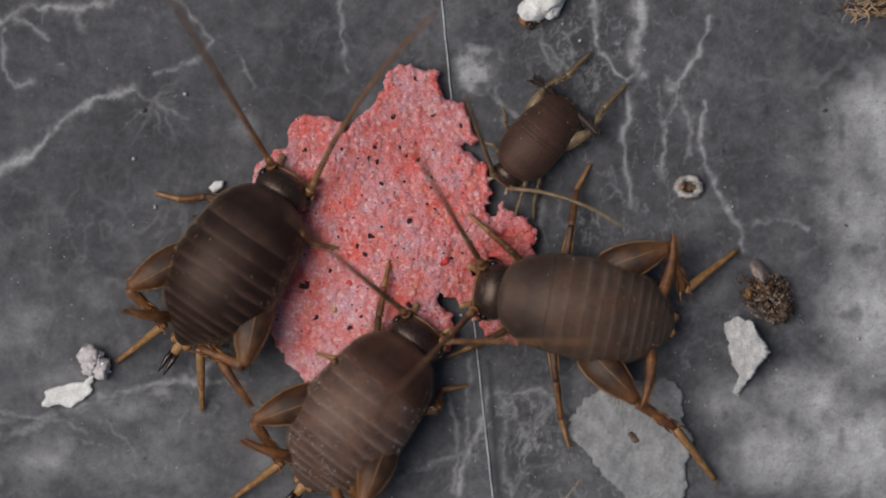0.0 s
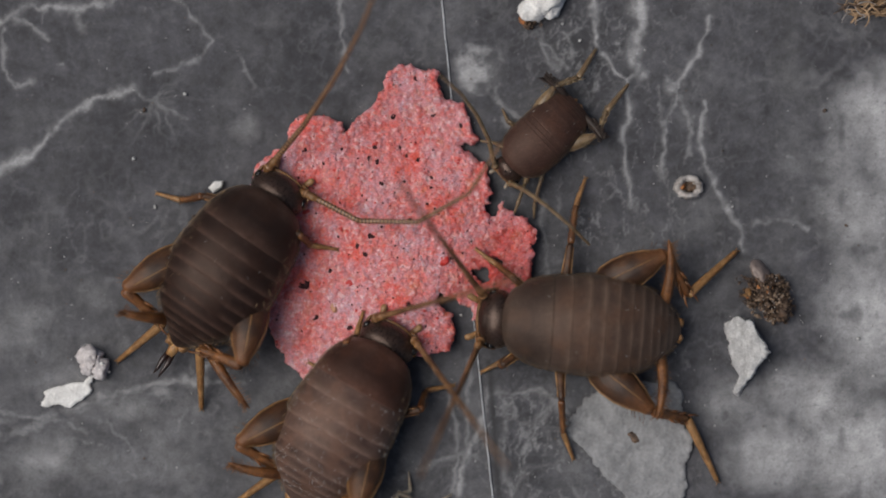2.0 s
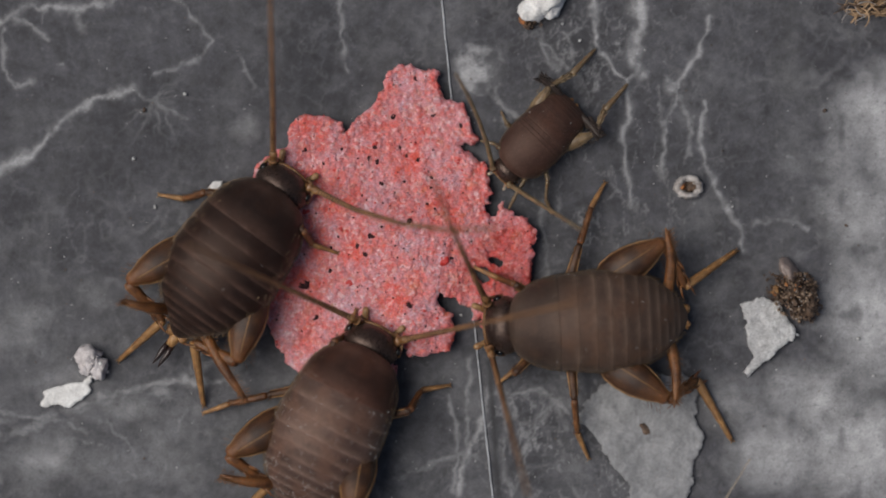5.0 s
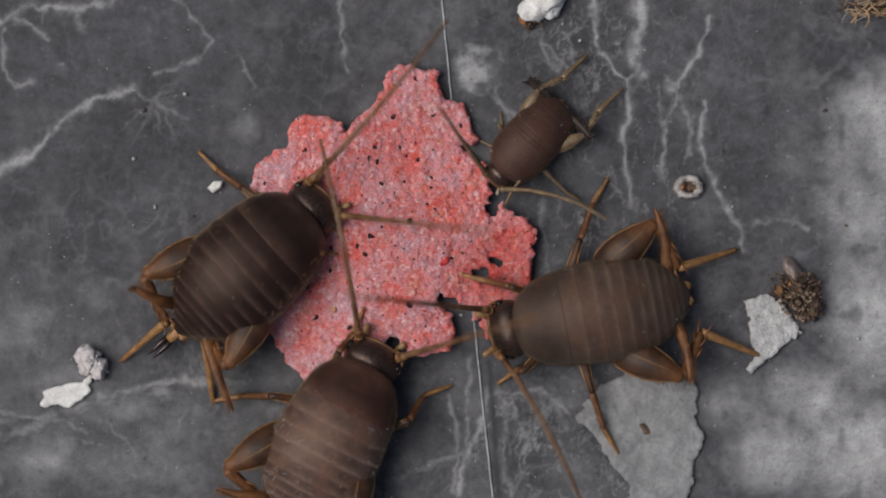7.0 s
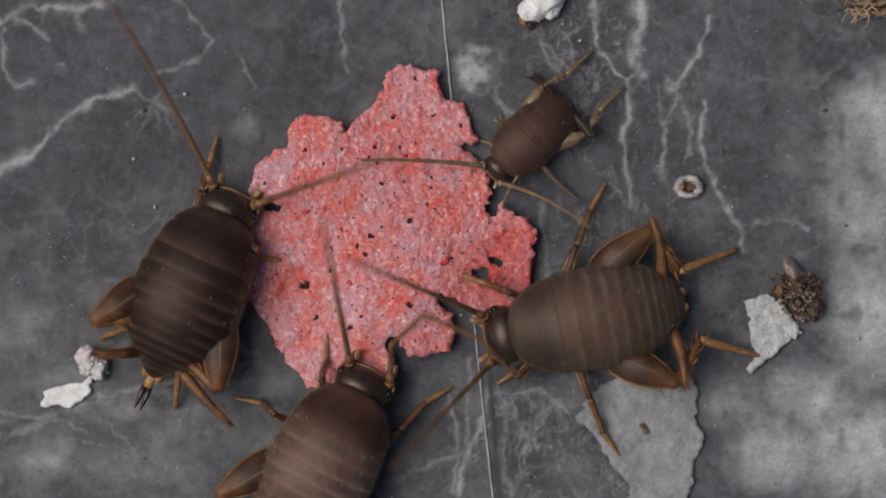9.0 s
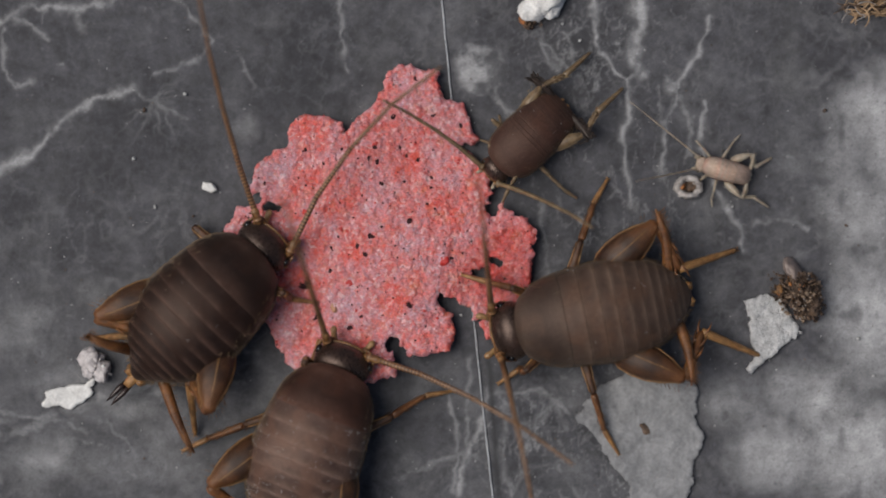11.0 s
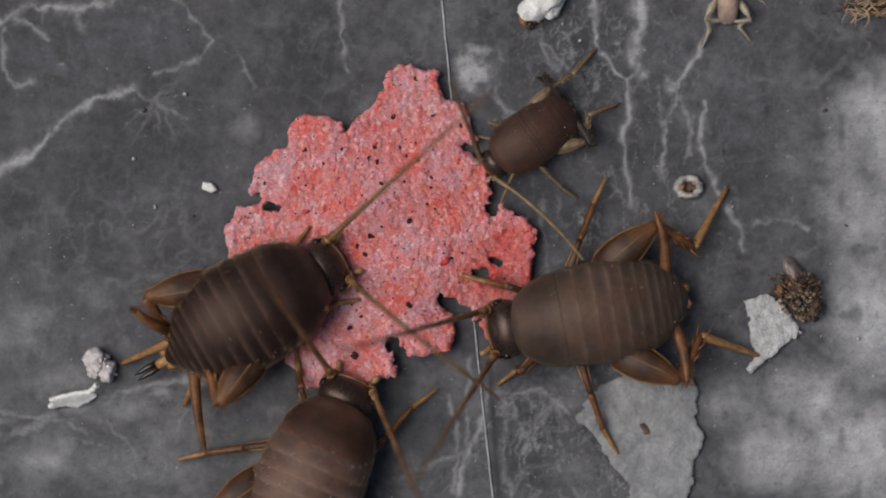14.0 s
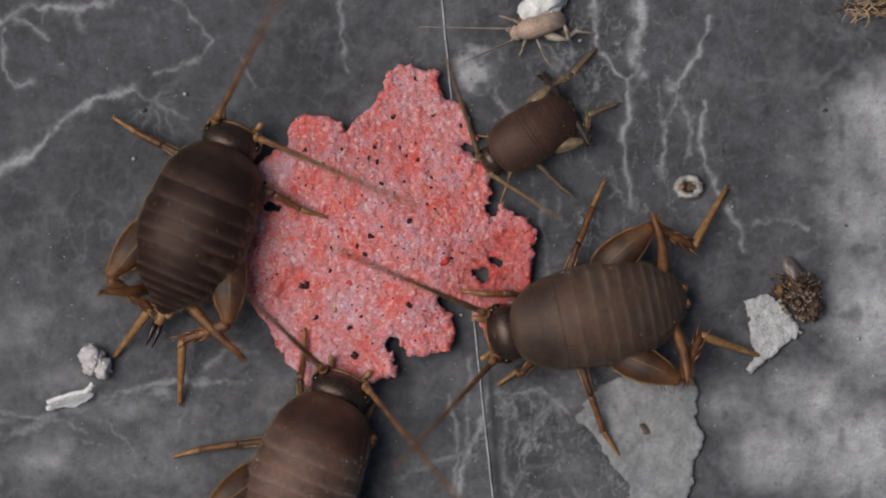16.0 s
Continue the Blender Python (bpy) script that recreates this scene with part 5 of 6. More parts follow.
def motions():
    move_cricket(CRICKET_DARK, 
        [(0, -2.627, 1.274, -4.602, -1.649), (0.5, -2.686, 1.294, -4.602, -1.649), (1, -2.656, 1.274, -4.602, -1.629), (1.5, -2.686, 1.274, -4.582, -1.629), (2, -2.725, 1.215, -4.661, -1.649), (2.5, -2.706, 1.244, -4.73, -1.649), (3, -2.656, 1.392, -4.602, -1.521), (3.5, -2.706, 1.392, -4.779, -1.491), (4, -2.706, 1.363, -4.73, -1.55), (6.5, -2.38, 1.294, -4.602, -1.402), (7, -2.014, 0.948, -4.681, -1.471), (7.5, -1.945, 0.484, -4.779, -1.55), (8, -2.034, 0.385, -5.155, -1.076), (8.3, -2.37, 0.504, -4.977, -1.965), (8.5, -2.607, 0.484, -4.878, -2.163), (9, -3.644, 0.968, -5.096, -2.212), (9.2, -3.634, 0.978, -5.076, -2.113), (11.3, -2.775, 0.178, -5.451, -2.281)] + 
        [(11.5, -2.656, 0.128, -5.372, -2.281), (12, -1.916, -0.336, -5.283, -1.58), (12.5, -1.866, -1.096, -5.293, -1.452), (13, -1.817, -1.274, -5.244, -1.629), (13.25, -1.916, -1.294, -5.273, -1.669), (13.5, -2.706, 0.227, -5.668, -1.768), (14, -1.738, -0.138, -4.878, -1.965), (14.5, -1.748, -0.286, -4.779, -1.965), (14.8, -1.896, -0.089, -4.878, -1.965), (15, -2.182, 0.454, -4.928, -1.965), (15.25, -3.15, 1.145, -5.224, -1.787), (15.5, -4.286, 1.837, -4.779, -1.619), (16, -3.595, 2.163, -4.928, -1.126)],
        {"antenna_left": [(0, -4.547, 4.224), (0.5, -3.028, 2.558, -3.273, 4.91), (1, -3.469, 2.754, -4.204, 4.714), (1.5, -1.999, 4.91), (2, -1.901, 2.852, -1.019, 4.616), (2.5, -2.244, 4.91), (3, -3.616, 3.048, -4.302, 4.518), (3.5, -3.126, 2.852, -3.371, 4.91), (4, -2.587, 4.91), (6.5, -2.881, 2.852, -3.273, 4.714), (7, -1.215, 2.264, -0.088, 3.734), (7.5, -0.627, 1.235), (8, -1.411, 4.322), (8.5, -2.048, 1.284), (9, -5.037, 3.244, -5.772, 4.42), (11.5, -3.469, 2.362, -3.714, 4.322), (12, -1.529, 4.028), (12.5, -1.166, 1.529), (13, -2.734, 1.578, -2.881, 3.244), (13.5, -3.959, 3.048, -4.155, 4.322), (14, 0.745, 2.607), (14.5, -0.284, 0.206)] + 
        [(15, -3.224, 2.46, -3.91, 4.322), (15.5, -6.213, 3.048, -7.683, 3.538), (16, -2.538, 4.42)],
         "antenna_right": [(0, -1.705, 2.264, -0.137, 3.979), (0.5, -1.754, 2.117, -0.137, 3.587), (1, -1.019, 2.705, 0.598, 3.783), (1.5, -0.431, 0.794), (2, -0.235, 0.353, 1.039, 1.823), (2.5, -0.039, -0.431, 0.647, -0.235), (3, -0.039, -0.333, 0.941, -0.088), (3.5, -0.039, -0.431, 0.941, -0.186), (4, -0.039, -0.461, 0.941, -0.206), (6.5, 0.647, 1.333), (7, -0.627, 0.451), (7.5, -0.823, -0.186), (8, 0.157, -0.382), (8.5, 1.725, 0.255), (9, -0.823, 1.529), (11.5, -0.921, 2.166, 0.255, 2.999), (12, -0.137, 0.206), (12.5, -0.431, -2.44), (13, 0.745, -2.146), (13.5, -0.921, -2.832), (14, -0.48, -1.46, 0.157, -1.95), (14.5, 0.941, -1.95)] + 
        [(15, -0.235, -0.627, 0.598, -1.46), (15.5, -2.783, 3.244, -1.411, 4.322), (16, -0.431, 0.696)]},
        {"fore_left": [(0, -5.086, 0.989), (4, -5.086, 0.989), (6.5, -4.856, 0.909), (7, -4.386, 1.789), (7.5, -4.486, 1.908), (8, -4.087, 2.428), (8.5, -4.117, 1.928), (9, -3.987, 2.008), (11.5, -4.386, 0.16), (12, -2.238, 0.44), (12.5, -2.338, 0.51), (13, -2.438, 0.41), (13.5, -3.637, 0.909), (14, -2.338, 0.41), (14.5, -2.388, 0.46), (15, -3.637, 0.709), (15.5, -5.136, 2.258), (16, -6.185, 2.558)],
         "fore_right": [(0, -1.838, 0.01), (6.5, -1.838, -0.09), (7, -1.838, -0.09), (7.5, -1.439, -0.29), (8, -1.838, -0.789), (8.5, -1.938, -0.59), (9, -2.838, -0.19), (11.5, -1.938, -1.189), (12, -1.439, -1.389), (12.5, -1.439, -1.988), (13, -1.339, -2.088), (13.5, -2.438, -0.49), (14, -1.439, -0.889), (15, -1.838, -0.989), (15.5, -1.938, 0.26), (16, -2.038, 0.56)],
         "mid_left": "tucked",
         "mid_right": "tucked",
         "hind_left": [(0, -5.785, -2.008), (4.2, -5.785, -2.008), (6.5, -5.715, -1.988), (7.5, -5.715, -2.008), (8, -5.785, -1.988), (8.5, -5.765, -2.068), (9, -6.085, -1.589), (11.5, -6.235, -1.589), (12, -5.785, -2.138), (12.5, -5.685, -1.988), (13, -5.785, -2.138), (13.5, -5.785, -2.088), (14, -5.715, -2.038), (15, -5.735, -1.988), (15.5, -5.735, -1.988), (16, -5.835, -1.938)],
         "hind_right": [(0, -4.256, -2.888), (4.2, -4.286, -2.838), (6.5, -4.057, -2.768), (7.5, -4.087, -2.738), (8, -5.216, -3.587), (8.5, -3.987, -3.287), (9, -4.736, -2.838), (11.5, -4.336, -3.387), (12, -4.486, -3.287), (12.5, -4.836, -3.387), (13, -4.886, -3.387), (13.5, -4.786, -2.938), (14, -4.586, -2.788), (15, -4.636, -2.738), (15.5, -4.656, -2.808), (16, -4.656, -2.788)],
         "hind_left_knee": [(0, -5.69, -0.78), (2, -5.71, -0.78), (4, -5.76, -0.73), (6.5, -5.68, -0.70), (7.5, -5.76, -0.58), (8, -5.91, -0.38), (8.5, -5.84, -0.98), (9, -6.10, -1.27), (11.5, -6.10, -1.17), (12, -5.86, -0.78), (12.5, -5.76, -0.68), (13, -5.64, -0.68), (13.5, -6.20, -0.48), (14, -5.46, -0.88), (14.5, -5.35, -1.07), (15, -5.62, -0.98), (15.5, -6.06, -1.07), (16, -5.94, -0.63)],
         "hind_right_knee": [(0, -3.47, -2.04), (4, -3.57, -2.01), (6.5, -3.69, -2.04), (7.5, -3.89, -2.06), (8, -4.53, -2.06), (8.5, -3.84, -2.60), (9, -3.93, -2.60), (11.5, -4.13, -2.85), (12, -4.28, -2.65), (12.5, -4.48, -2.77), (13, -4.43, -2.75), (13.5, -4.48, -2.65), (14, -3.89, -2.70), (14.5, -3.67, -2.80), (15, -3.79, -2.50), (15.5, -3.59, -1.62), (16, -3.74, -1.37)]})
    move_cricket(CRICKET_WARM, 
        [(0, -0.316, -1.373, -2.409, -4.088), (0.5, -0.316, -1.392, -2.409, -4.088), (1, -0.484, -1.689, -2.656, -4.385), (1.5, -0.83, -1.274, -2.528, -4.187), (2, -0.879, -1.471, -2.508, -4.286), (2.5, -0.908, -1.452, -2.558, -4.315), (3, -0.928, -1.392, -2.528, -4.236), (3.5, -1.007, -1.392, -2.558, -4.286), (4, -1.175, -1.373, -2.558, -4.315), (6.5, -1.076, -1.689, -2.755, -4.73), (7, -1.106, -1.689, -2.725, -4.779), (7.5, -1.076, -1.787, -2.755, -4.849), (8, -1.076, -1.787, -2.755, -4.849), (8.5, -1.175, -2.113, -2.804, -5.175), (9, -1.274, -2.163, -2.854, -5.224), (11.5, -1.699, -1.669, -2.903, -4.928), (12, -1.699, -1.689, -2.884, -4.977), (12.5, -1.699, -1.768, -2.953, -5.026)] + 
        [(13, -1.699, -1.866, -2.923, -5.076), (13.5, -1.738, -1.965, -3.002, -5.273), (14, -1.57, -2.311, -2.953, -5.52), (14.5, -1.619, -2.261, -3.002, -5.471), (15, -1.669, -2.212, -2.982, -5.471), (16, -1.699, -2.212, -3.002, -5.471)],
        {"antenna_left": [(0, -2.391, 0.402), (0.5, -0.823, -0.284, -0.921, 0.108), (1, -0.627, 0.206, -0.774, 1.382), (1.5, -0.676, 0.402), (2, -0.039, -0.872), (2.5, -1.411, -0.382), (3, -1.803, 0.402), (3.5, -1.196, 0.206), (4, -1.95, -0.97), (6.5, -2.44, -0.529, -4.106, 1.039), (7, -1.803, 0.794, -2.048, 1.578), (7.5, -1.705, -0.382, -2.342, 0.794), (8, -2.146, -1.068, -3.175, -0.823), (8.5, -0.97, -0.872), (9, -1.803, -0.774), (11.5, -2.342, -0.578), (12, -1.264, 0.206), (12.5, -1.215, -0.872), (13, -1.411, -1.166), (13.5, -2.195, -0.774), (14, -2.342, -1.558), (14.5, -2.146, -1.46), (15, -1.852, -0.48), (15.5, -2.587, -0.284), (16, -2.93, -1.166)],
         "antenna_right": [(0, 1.725, -1.558), (0.5, 1.725, -1.558), (1, 1.725, -1.607), (1.5, 1.431, -1.754), (2, 0.157, -2.44), (2.5, -0.235, -0.578), (3, -0.627, -0.382), (3.5, 0.108, -0.676), (4, 0.157, -1.166), (6.5, 1.137, -1.46, 2.852, -1.019), (7, -0.039, -1.656), (7.5, 1.333, -1.833, 3.293, -1.529), (8, 1.137, -1.46, 2.999, -1.117), (8.5, -0.431, -3.126, 0.157, -3.91), (9, -0.578, -0.97, 0.647, -1.95), (11.5, -0.431, -2.44, 2.019, -4.008), (12, -0.921, -2.832, 0.549, -4.302), (12.5, -0.529, -3.028), (13, 0.745, -3.91), (13.5, -0.676, -3.126, 0.745, -3.714), (14, -0.921, -3.126), (14.5, -0.921, -3.126, -0.235, -4.008), (15, -0.431, -3.42, 0.451, -4.302)] + 
        [(15.5, -0.529, -3.42, 0.255, -4.302), (16, -0.039, -3.812)]},
        {"fore_left": [(0, -0.939, -0.19), (0.5, -0.939, -0.24), (1, -1.239, -1.039), (1.5, -1.339, -1.089), (4, -1.539, -1.039), (6.5, -1.439, -1.039), (8, -1.289, -0.989), (8.5, -2.638, -1.239), (9, -2.038, -1.489), (11.5, -2.238, -1.589), (12.5, -2.338, -1.589), (13.5, -2.638, -1.589), (15, -2.538, -1.988), (15.5, -2.438, -1.389), (16, -2.438, -1.389)],
         "fore_right": "tucked",
         "mid_left": [(0, -2.238, -1.838), (1, -2.338, -1.789), (2, -2.388, -1.988), (2.5, -2.388, -1.988), (3, -4.486, -3.037), (4, -4.486, -3.037), (6.5, -4.137, -2.738), (7.5, -4.057, -2.638), (8, -4.286, -2.488), (8.5, -3.637, -2.638), (9, -3.687, -2.638), (11.5, -5.036, -3.837), (13, -5.036, -3.837), (16, -4.986, -3.737)],
         "mid_right": [(0, 0.46, -2.408), (1, 0.44, -2.408), (1.5, 0.26, -2.408), (4, 0.14, -2.408), (8, 0.16, -2.408), (9, 0.16, -2.438), (11.5, 0.21, -2.508), (13, 0.19, -2.488), (14, 0.01, -2.388), (14.5, -0.14, -2.238), (15, -0.839, -2.788), (16, -1.139, -2.588)],
         "hind_left": [(0, -3.737, -4.436), (6.5, -3.887, -5.186), (9, -4.037, -5.585), (11.5, -4.336, -5.386), (16, -4.336, -5.885)],
         "hind_right": [(0, -1.339, -5.186), (3, -1.439, -5.435), (4, -1.439, -5.435), (6.5, -1.639, -5.985), (9, -1.689, -6.385), (11.5, -1.938, -6.185), (16, -1.938, -6.684)],
         "hind_right_knee": (-1.35, 1.0)})
    move_cricket(CRICKET_GREY, 
        [(0, 0.602, -0.681, 4.009, -1.323), (0.5, 0.632, -0.78, 4.029, -1.323), (1, 0.632, -0.78, 4.029, -1.343), (1.5, 0.701, -1.076, 4.059, -1.373), (2, 0.701, -1.205, 4.078, -1.422), (2.5, 0.602, -1.254, 4.059, -1.422), (3, 0.632, -1.254, 4.059, -1.422), (3.5, 0.77, -1.254, 4.078, -1.422), (4, 0.8, -1.274, 4.088, -1.422), (6.5, 0.899, -1.452, 4.256, -0.78), (7, 0.899, -1.452, 4.256, -0.78), (8, 0.918, -1.452, 4.256, -0.8), (8.5, 0.77, -1.57, 4.236, -0.879), (9, 0.751, -1.57, 4.236, -0.879), (11.5, 0.948, -1.471, 4.286, -0.78), (12.5, 0.928, -1.452, 4.276, -0.8), (13, 0.869, -1.491, 4.256, -0.83), (14, 0.849, -1.442, 4.236, -0.83)] + 
        [(14.5, 0.849, -1.402, 4.207, -0.83), (15, 0.731, -1.619, 4.177, -0.849), (15.5, 0.83, -1.471, 4.207, -0.81), (16, 0.849, -1.521, 4.207, -0.83)],
        {"antenna_left": [(0, 0.059, -1.558), (0.5, -0.039, -1.656), (1, -0.039, -1.803), (1.5, 0.157, -1.95), (2, 0.255, -2.44), (2.5, -1.411, -0.382), (3, -0.823, -0.088), (3.5, -0.235, -1.803), (4, 0.99, -2.734), (6.5, 1.333, -3.322), (7, 1.725, -2.93, 2.215, -4.008), (7.5, 0.941, -2.44), (8, -0.137, -3.371), (8.5, 0.157, -4.302), (9, -0.235, -3.028), (11.5, 1.382, -2.93, 1.725, -4.204), (12, -0.627, -4.008), (12.5, -0.48, -3.126), (13, 0.892, -2.538), (13.5, -0.137, -3.322), (14, -0.039, -3.224), (14.5, 0.794, -3.322, 0.549, -4.008), (15, -0.48, -4.302), (15.5, -0.48, -3.91), (16, -0.48, -3.322)],
         "antenna_right": [(0, -0.088, 0.99), (0.5, 0.255, 1.48), (1, -0.431, 0.353, -1.411, 1.039), (1.5, -1.215, 0.549), (2, -0.725, 1.088), (2.5, 0.843, 1.088, 1.039, 4.126), (3, -0.647, 1.627), (3.5, 1.186, 0.696, 0.941, 2.068), (4, 0.304, 1.088), (6.5, 0.157, -0.382), (7, -1.607, -0.774), (7.5, 0.059, -0.97), (8, -0.137, -0.284, -1.607, 0.108), (8.5, -0.823, -1.362), (9, -1.607, -0.137), (11.5, 0.794, 0.99), (12, -0.137, 0.402, -0.725, 0.892), (12.5, 0.647, -0.186), (13, -0.627, 1.088), (13.5, -0.921, 0.598), (14, -1.705, -1.705), (14.5, -0.039, -0.872), (15, -0.627, -2.244), (15.5, -1.607, -1.558), (16, -1.803, 0.01)]},
        {"fore_left": [(0, 0.06, -1.908), (1, 0.26, -1.639), (1.5, 0.06, -2.208), (2, 0.659, -2.188), (2.5, 0.959, -2.388), (9, 0.959, -2.388), (16, 0.959, -2.408)],
         "fore_right": [(0, 0.46, 0.609), (1.5, 0.41, 0.659), (2, 0.56, 0.01), (4, 0.659, -0.19), (6.5, 0.31, -0.44), (15, 0.31, -0.46), (15.5, 0.31, -0.739), (16, 0.31, -0.739)],
         "mid_left": [(0, 2.308, -3.737), (4.2, 2.308, -3.737), (6.3, 3.157, -3.707), (16, 3.157, -3.707)],
         "mid_right": [(0, 2.608, 1.509), (3.5, 2.608, 1.509), (4, 2.908, 1.259), (12, 2.938, 1.289), (12.5, 2.308, 1.888), (13, 3.157, 1.858), (16, 3.157, 1.858)],
         "hind_left": [(0, 4.876, -4.157), (4.2, 4.876, -4.157), (6.3, 5.655, -1.908), (16, 5.655, -1.908)],
         "hind_right": [(0, 5.226, 0), (12.5, 5.226, 0), (13, 5.036, 1.109), (16, 5.036, 1.109)],
         "hind_left_knee": (-1.44, 1.48),
         "hind_right_knee": (-1.43, 1.33)})
    move_cricket(CRICKET_YOUNG, 
        [(0, 1.003, 1.152, 2.244, 2.612), (1, 0.973, 1.182, 2.244, 2.612), (1.5, 0.973, 1.221, 2.264, 2.592), (2, 1.053, 1.301, 2.363, 2.542), (3, 1.013, 1.341, 2.353, 2.542), (4, 1.003, 1.301, 2.343, 2.562), (6.5, 0.953, 1.152, 2.264, 2.592), (7, 0.834, 1.122, 2.175, 2.592), (8, 0.834, 1.122, 2.175, 2.592), (8.5, 0.874, 1.182, 2.195, 2.592), (9, 0.834, 1.281, 2.195, 2.592), (11.5, 0.775, 1.251, 2.175, 2.592), (12.5, 0.804, 1.301, 2.224, 2.572), (13, 0.775, 1.35, 2.274, 2.512), (14, 0.755, 1.4, 2.274, 2.492), (15, 0.735, 1.4, 2.274, 2.492), (16, 0.705, 1.45, 2.274, 2.512)],
        {"antenna_left": [(0, 2.135, 0.899, 3.074, 0.405), (1, 2.135, 0.652, 2.827, 0.306), (1.5, 2.58, 0.306), (2, 1.739, 0.801, 2.234, 0.356), (2.5, 1.69, 0.702, 2.184, 0.01), (3, 2.184, 0.059), (4, 2.332, 0.257), (6.5, 2.332, 0.405), (7, 1.937, 0.949, 2.827, 0.504), (7.5, 2.975, 0.504), (8, 2.876, 0.257), (8.5, 1.937, 0.801, 2.629, 0.306), (9, 1.937, 0.801, 2.53, 0.356), (11.5, 1.937, 0.751, 2.58, 0.356), (12.5, 2.629, 0.109), (13, 1.641, 0.504, 2.184, -0.336), (13.5, 2.184, -0.336), (14, 1.739, 0.603, 2.431, -0.188), (14.5, 1.937, 0.801, 2.629, 0.109), (15, 1.937, 0.85, 2.629, 0.306), (15.5, 1.739, 0.603), (16, 1.739, 0.702)],
         "antenna_right": [(0, 0.405, 2.53), (0.5, 0.405, 1.789), (1, 0.553, 1.937), (1.5, 0.455, 2.382), (2, 0.553, 2.431, -0.04, 2.975), (2.5, 0.603, 2.678, 0.237, 3.568), (3, 0.306, 2.876), (3.5, 0.455, 2.58, -0.119, 3.469), (4, 0.603, 2.678, 0.208, 3.37), (6.5, 0.504, 1.838), (7, 0.405, 1.789), (7.5, 0.158, 2.085), (8, 0.356, 2.382, -0.287, 3.222), (8.5, 0.158, 2.53), (9, -0.336, 1.542, -1.423, 1.542), (11.5, -0.04, 2.234, -0.781, 2.827), (12, 0.306, 2.184), (12.5, 0.405, 1.838), (13, 0.158, 2.184), (13.5, 0.455, 1.888), (14, 0.455, 2.085), (14.5, 0.257, 2.58, -0.287, 3.37), (15, 0.356, 2.58, -0.217, 3.518)] + 
        [(15.5, 0.455, 2.678, 0.059, 3.568), (16, 0.059, 3.271)]},
        {"fore_left": [(0, 1.259, 0.56), (9, 1.059, 0.809), (16, 1.009, 0.809)],
         "fore_right": [(0, 0.659, 1.908), (9, 0.659, 1.908), (16, 0.609, 2.008)],
         "mid_left": [(0, 1.609, 0.46), (4, 1.609, 0.51), (6.5, 2.508, 0.809), (16, 2.508, 0.789)],
         "mid_right": [(0, 1.059, 2.508), (16, 0.959, 2.308)],
         "hind_left": [(0, 3.357, 3.037), (9, 3.357, 3.057), (12, 3.357, 3.037), (12.5, 3.137, 2.588), (16, 3.137, 2.588)],
         "hind_right": [(0, 2.718, 3.557), (16, 2.718, 3.557)],
         "hind_left_knee": (-1.5, 1.2),
         "hind_right_knee": (-1.6, 0.98)})
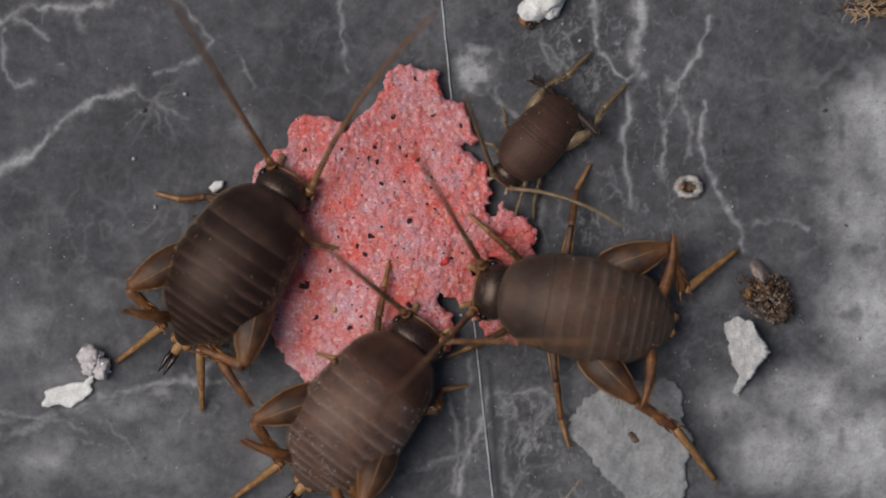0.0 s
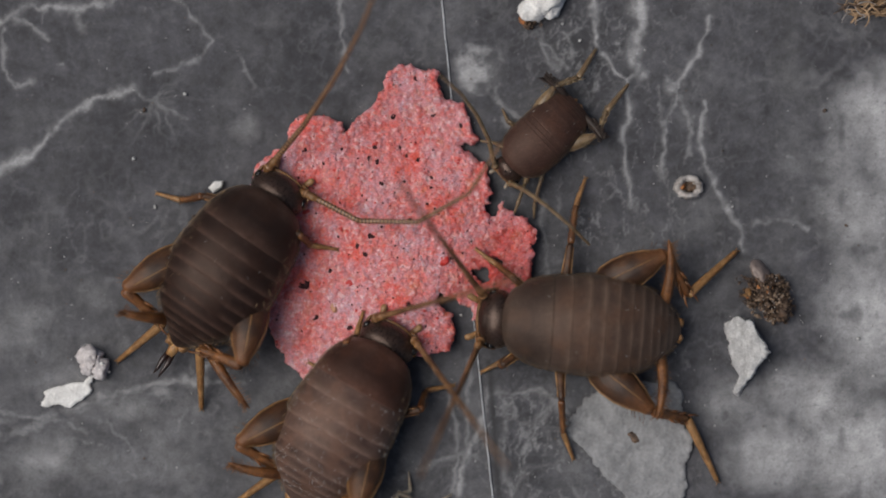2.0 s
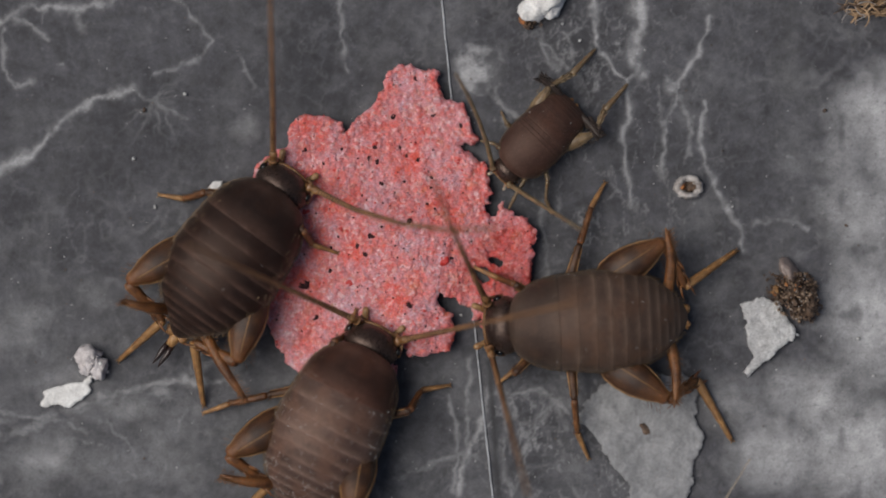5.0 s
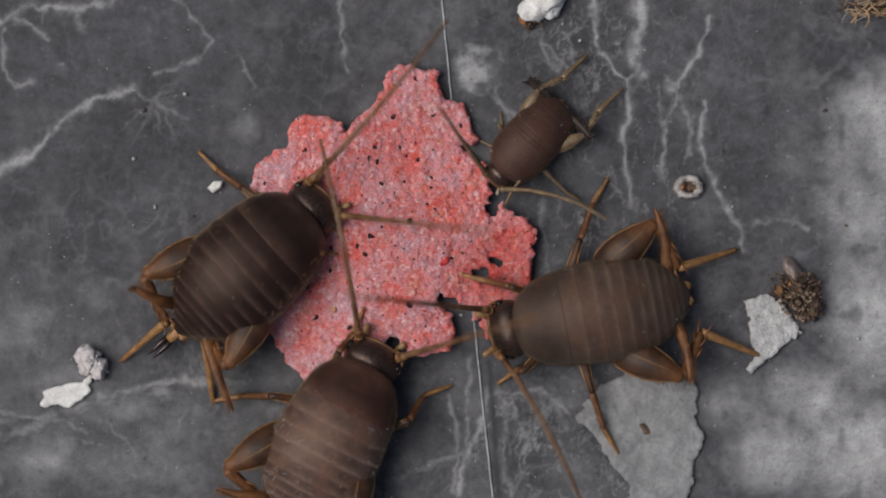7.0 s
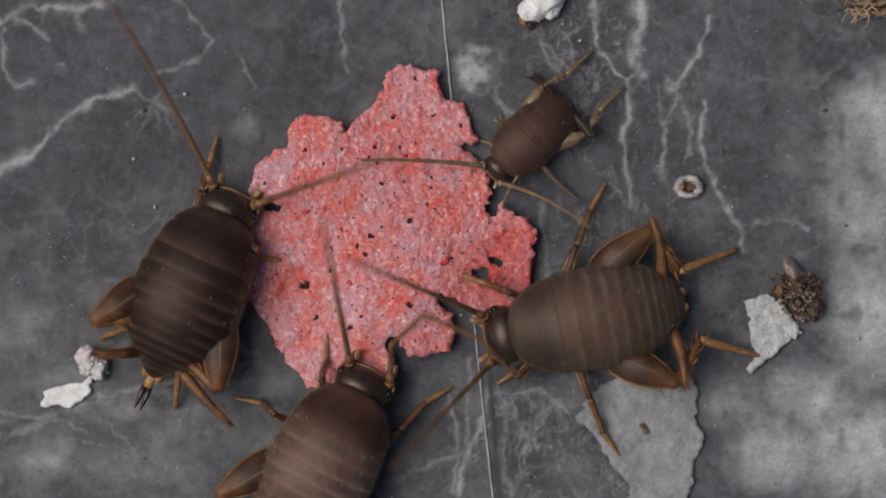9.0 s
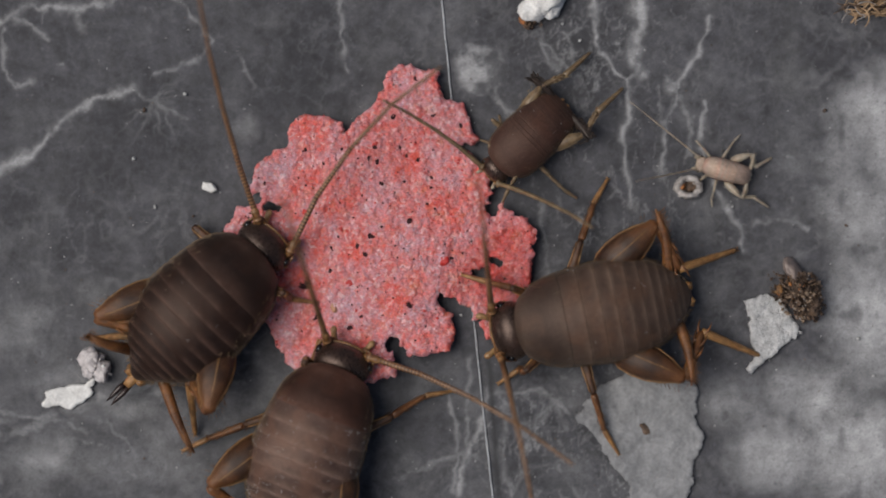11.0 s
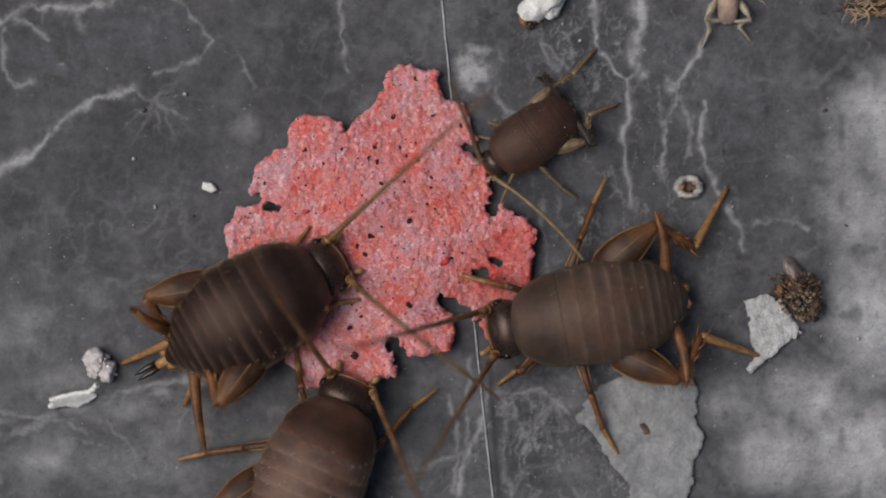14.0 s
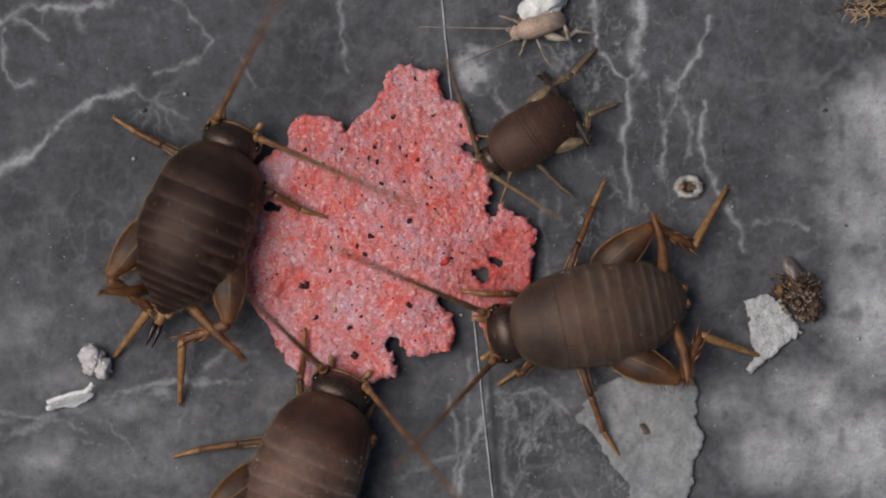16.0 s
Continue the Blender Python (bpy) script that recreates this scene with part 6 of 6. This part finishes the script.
    move_cricket(CRICKET_NYMPH, 
        [(0, 1.753, -4.919, 2.549, -5.467), (0.5, 1.205, -4.053, 2.002, -4.471), (0.8, 0.837, -3.675, 1.703, -3.943), (1, 0.239, -2.978, 1.006, -3.475), (1.2, 0.06, -3.326, 0.936, -3.575), (1.5, -0.02, -3.575, 0.906, -3.625), (1.65, -0.09, -3.695, 0.837, -3.575), (1.8, -0.837, -4.621, -0.189, -3.924), (2, -0.936, -5.268, -0.438, -4.471), (2.6, -0.15, -4.8, -0.5, -5.7), (2.8, 0.05, -4.8, -0.3, -5.7), (3, 0.8, -4.75, 0.5, -5.65), (3.3, 1.7, -4.9, 1.3, -5.8), (3.6, 2.85, -4.45, 2.6, -5.4), (3.8, 2.7, -4.12, 2.75, -5.1), (4, 2.72, -4.08, 2.85, -5.05), (4.2, 2.768, -3.854, 3.246, -4.621), (5, 4.641, -5.168, 4.143, -5.965), (6.5, 8.723, -4.571, 8.026, -5.168), (9, 8.923, 0.807, 9.122, -0.189), (11.3, 4.063, 1.484, 5.039, 1.354), (11.5, 3.943, 1.454, 4.939, 1.374)] + 
        [(12, 3.147, 1.573, 4.192, 1.534), (12.5, 3.177, 1.573, 4.192, 1.534), (12.8, 4.76, 4.441, 4.989, 3.495), (13, 5.039, 4.989, 5.039, 3.943), (14, 5.039, 5.009, 5.019, 3.943), (14.5, 3.894, 4.392, 4.641, 3.844), (15, 3.475, 4.212, 4.441, 3.894), (15.5, 2.101, 4.242, 3.047, 4.093), (16, 1.185, 3.774, 2.151, 4.093)],
        {"antenna_left": [(0, 1.146, -5.031), (0.5, 0.751, -3.153), (1, -0.929, -2.56), (1.5, -0.929, -4.359), (2, -0.83, -5.426), (2.6, -0.7, -3.82), (2.8, -0.23, -3.88), (3, 0.2, -4.2), (3.6, 2.97, -2.98), (3.8, 2.84, -3.06), (4, 2.49, -2.36), (11.3, 3.024, 0.998), (11.5, 3.123, 1.048), (12, 2.431, 1.097), (12.5, 2.728, 0.702), (13, 4.111, 6.039), (15, 2.53, 2.876), (16, 0.455, 3.271)],
         "antenna_right": [(0, 2.135, -4.339), (0.5, 1.146, -3.005), (1, 0.553, -1.67), (1.5, -0.287, -1.967), (2, -0.929, -4.734), (2.6, 0.9, -4.5), (2.8, 1.0, -4.3), (3, 1.11, -3.11), (3.6, 4.2, -4.07), (3.8, 4.31, -3.21), (4, 4.53, -3.76), (11.3, 2.728, 2.382), (11.5, 2.678, 2.481), (12, 2.234, 2.481), (12.5, 2.609, 2.827), (13, 5.989, 6.039), (15, 2.332, 4.655), (16, -0.415, 3.884)]},
        {}, 0.0, 0.3)
    slide(SOIL_LUMP, [(0, 5.74, -0.84, 0, 0, 0), (4.3, 5.74, -0.84, 0, 0, 0), (5.2, 6.29, -0.8, 0, -3, 0), (16, 6.29, -0.8, 0, -3, 0)])
    slide(PLASTER, [(0, 5.38, -1.81, 0.26, 8, -48), (4.3, 5.38, -1.81, 0.26, 8, -48), (5.2, 5.81, -1.44, 0.02, 0, 0), (16, 5.81, -1.44, 0.02, 0, 0)])
    slide(SKIN, [(0, 3.38, -3.54, 0.01, 6, 0), (4.1, 3.38, -3.54, 0.01, 6, 0), (4.6, 3.56, -3.39, 0.01, 0, 0), (16, 3.56, -3.39, 0.01, 0, 0)])
    slide(CHIP, [(0, -6.62, -2.56, 0.01, 0, 0), (8, -6.65, -2.56, 0.01, 0, 0), (11.5, -6.61, -2.59, 0.01, -3, 0), (13, -6.66, -2.54, 0.01, 2, 0), (13.4, -6.66, -2.54, 0.02, 2, 0), (14, -6.52, -2.62, 0.17, 4, 0, 52), (15, -6.56, -2.62, 0.18, 8, 0, 56), (16, -6.57, -2.63, 0.17, 8, 0, 52)])
    slide(BIT_LEFT, [(0, -6.14, -2.02, 0, 0, 0), (8, -6.19, -2.02, 0, 0, 0), (11.5, -6.12, -2.07, 0, 0, 0), (13, -6.11, -2.02, 0, 0, 0), (13.5, -6.17, -2, 0, 0, 0), (14, -6.04, -2.07, 0, 0, 0), (15, -6.07, -2.06, 0, 0, 0), (16, -6.12, -2.01, 0, 0, 0)])
    slide(CRUMB, [(0, -4.01, 1.1, 0.01, 0, 0), (7, -4.03, 1.1, 0.01, 0, 0), (9, -4.06, 1.1, 0.01, -10, 0), (11, -4.15, 1.09, 0.01, -55, 0), (16, -4.15, 1.09, 0.01, -55, 0)])


motions()
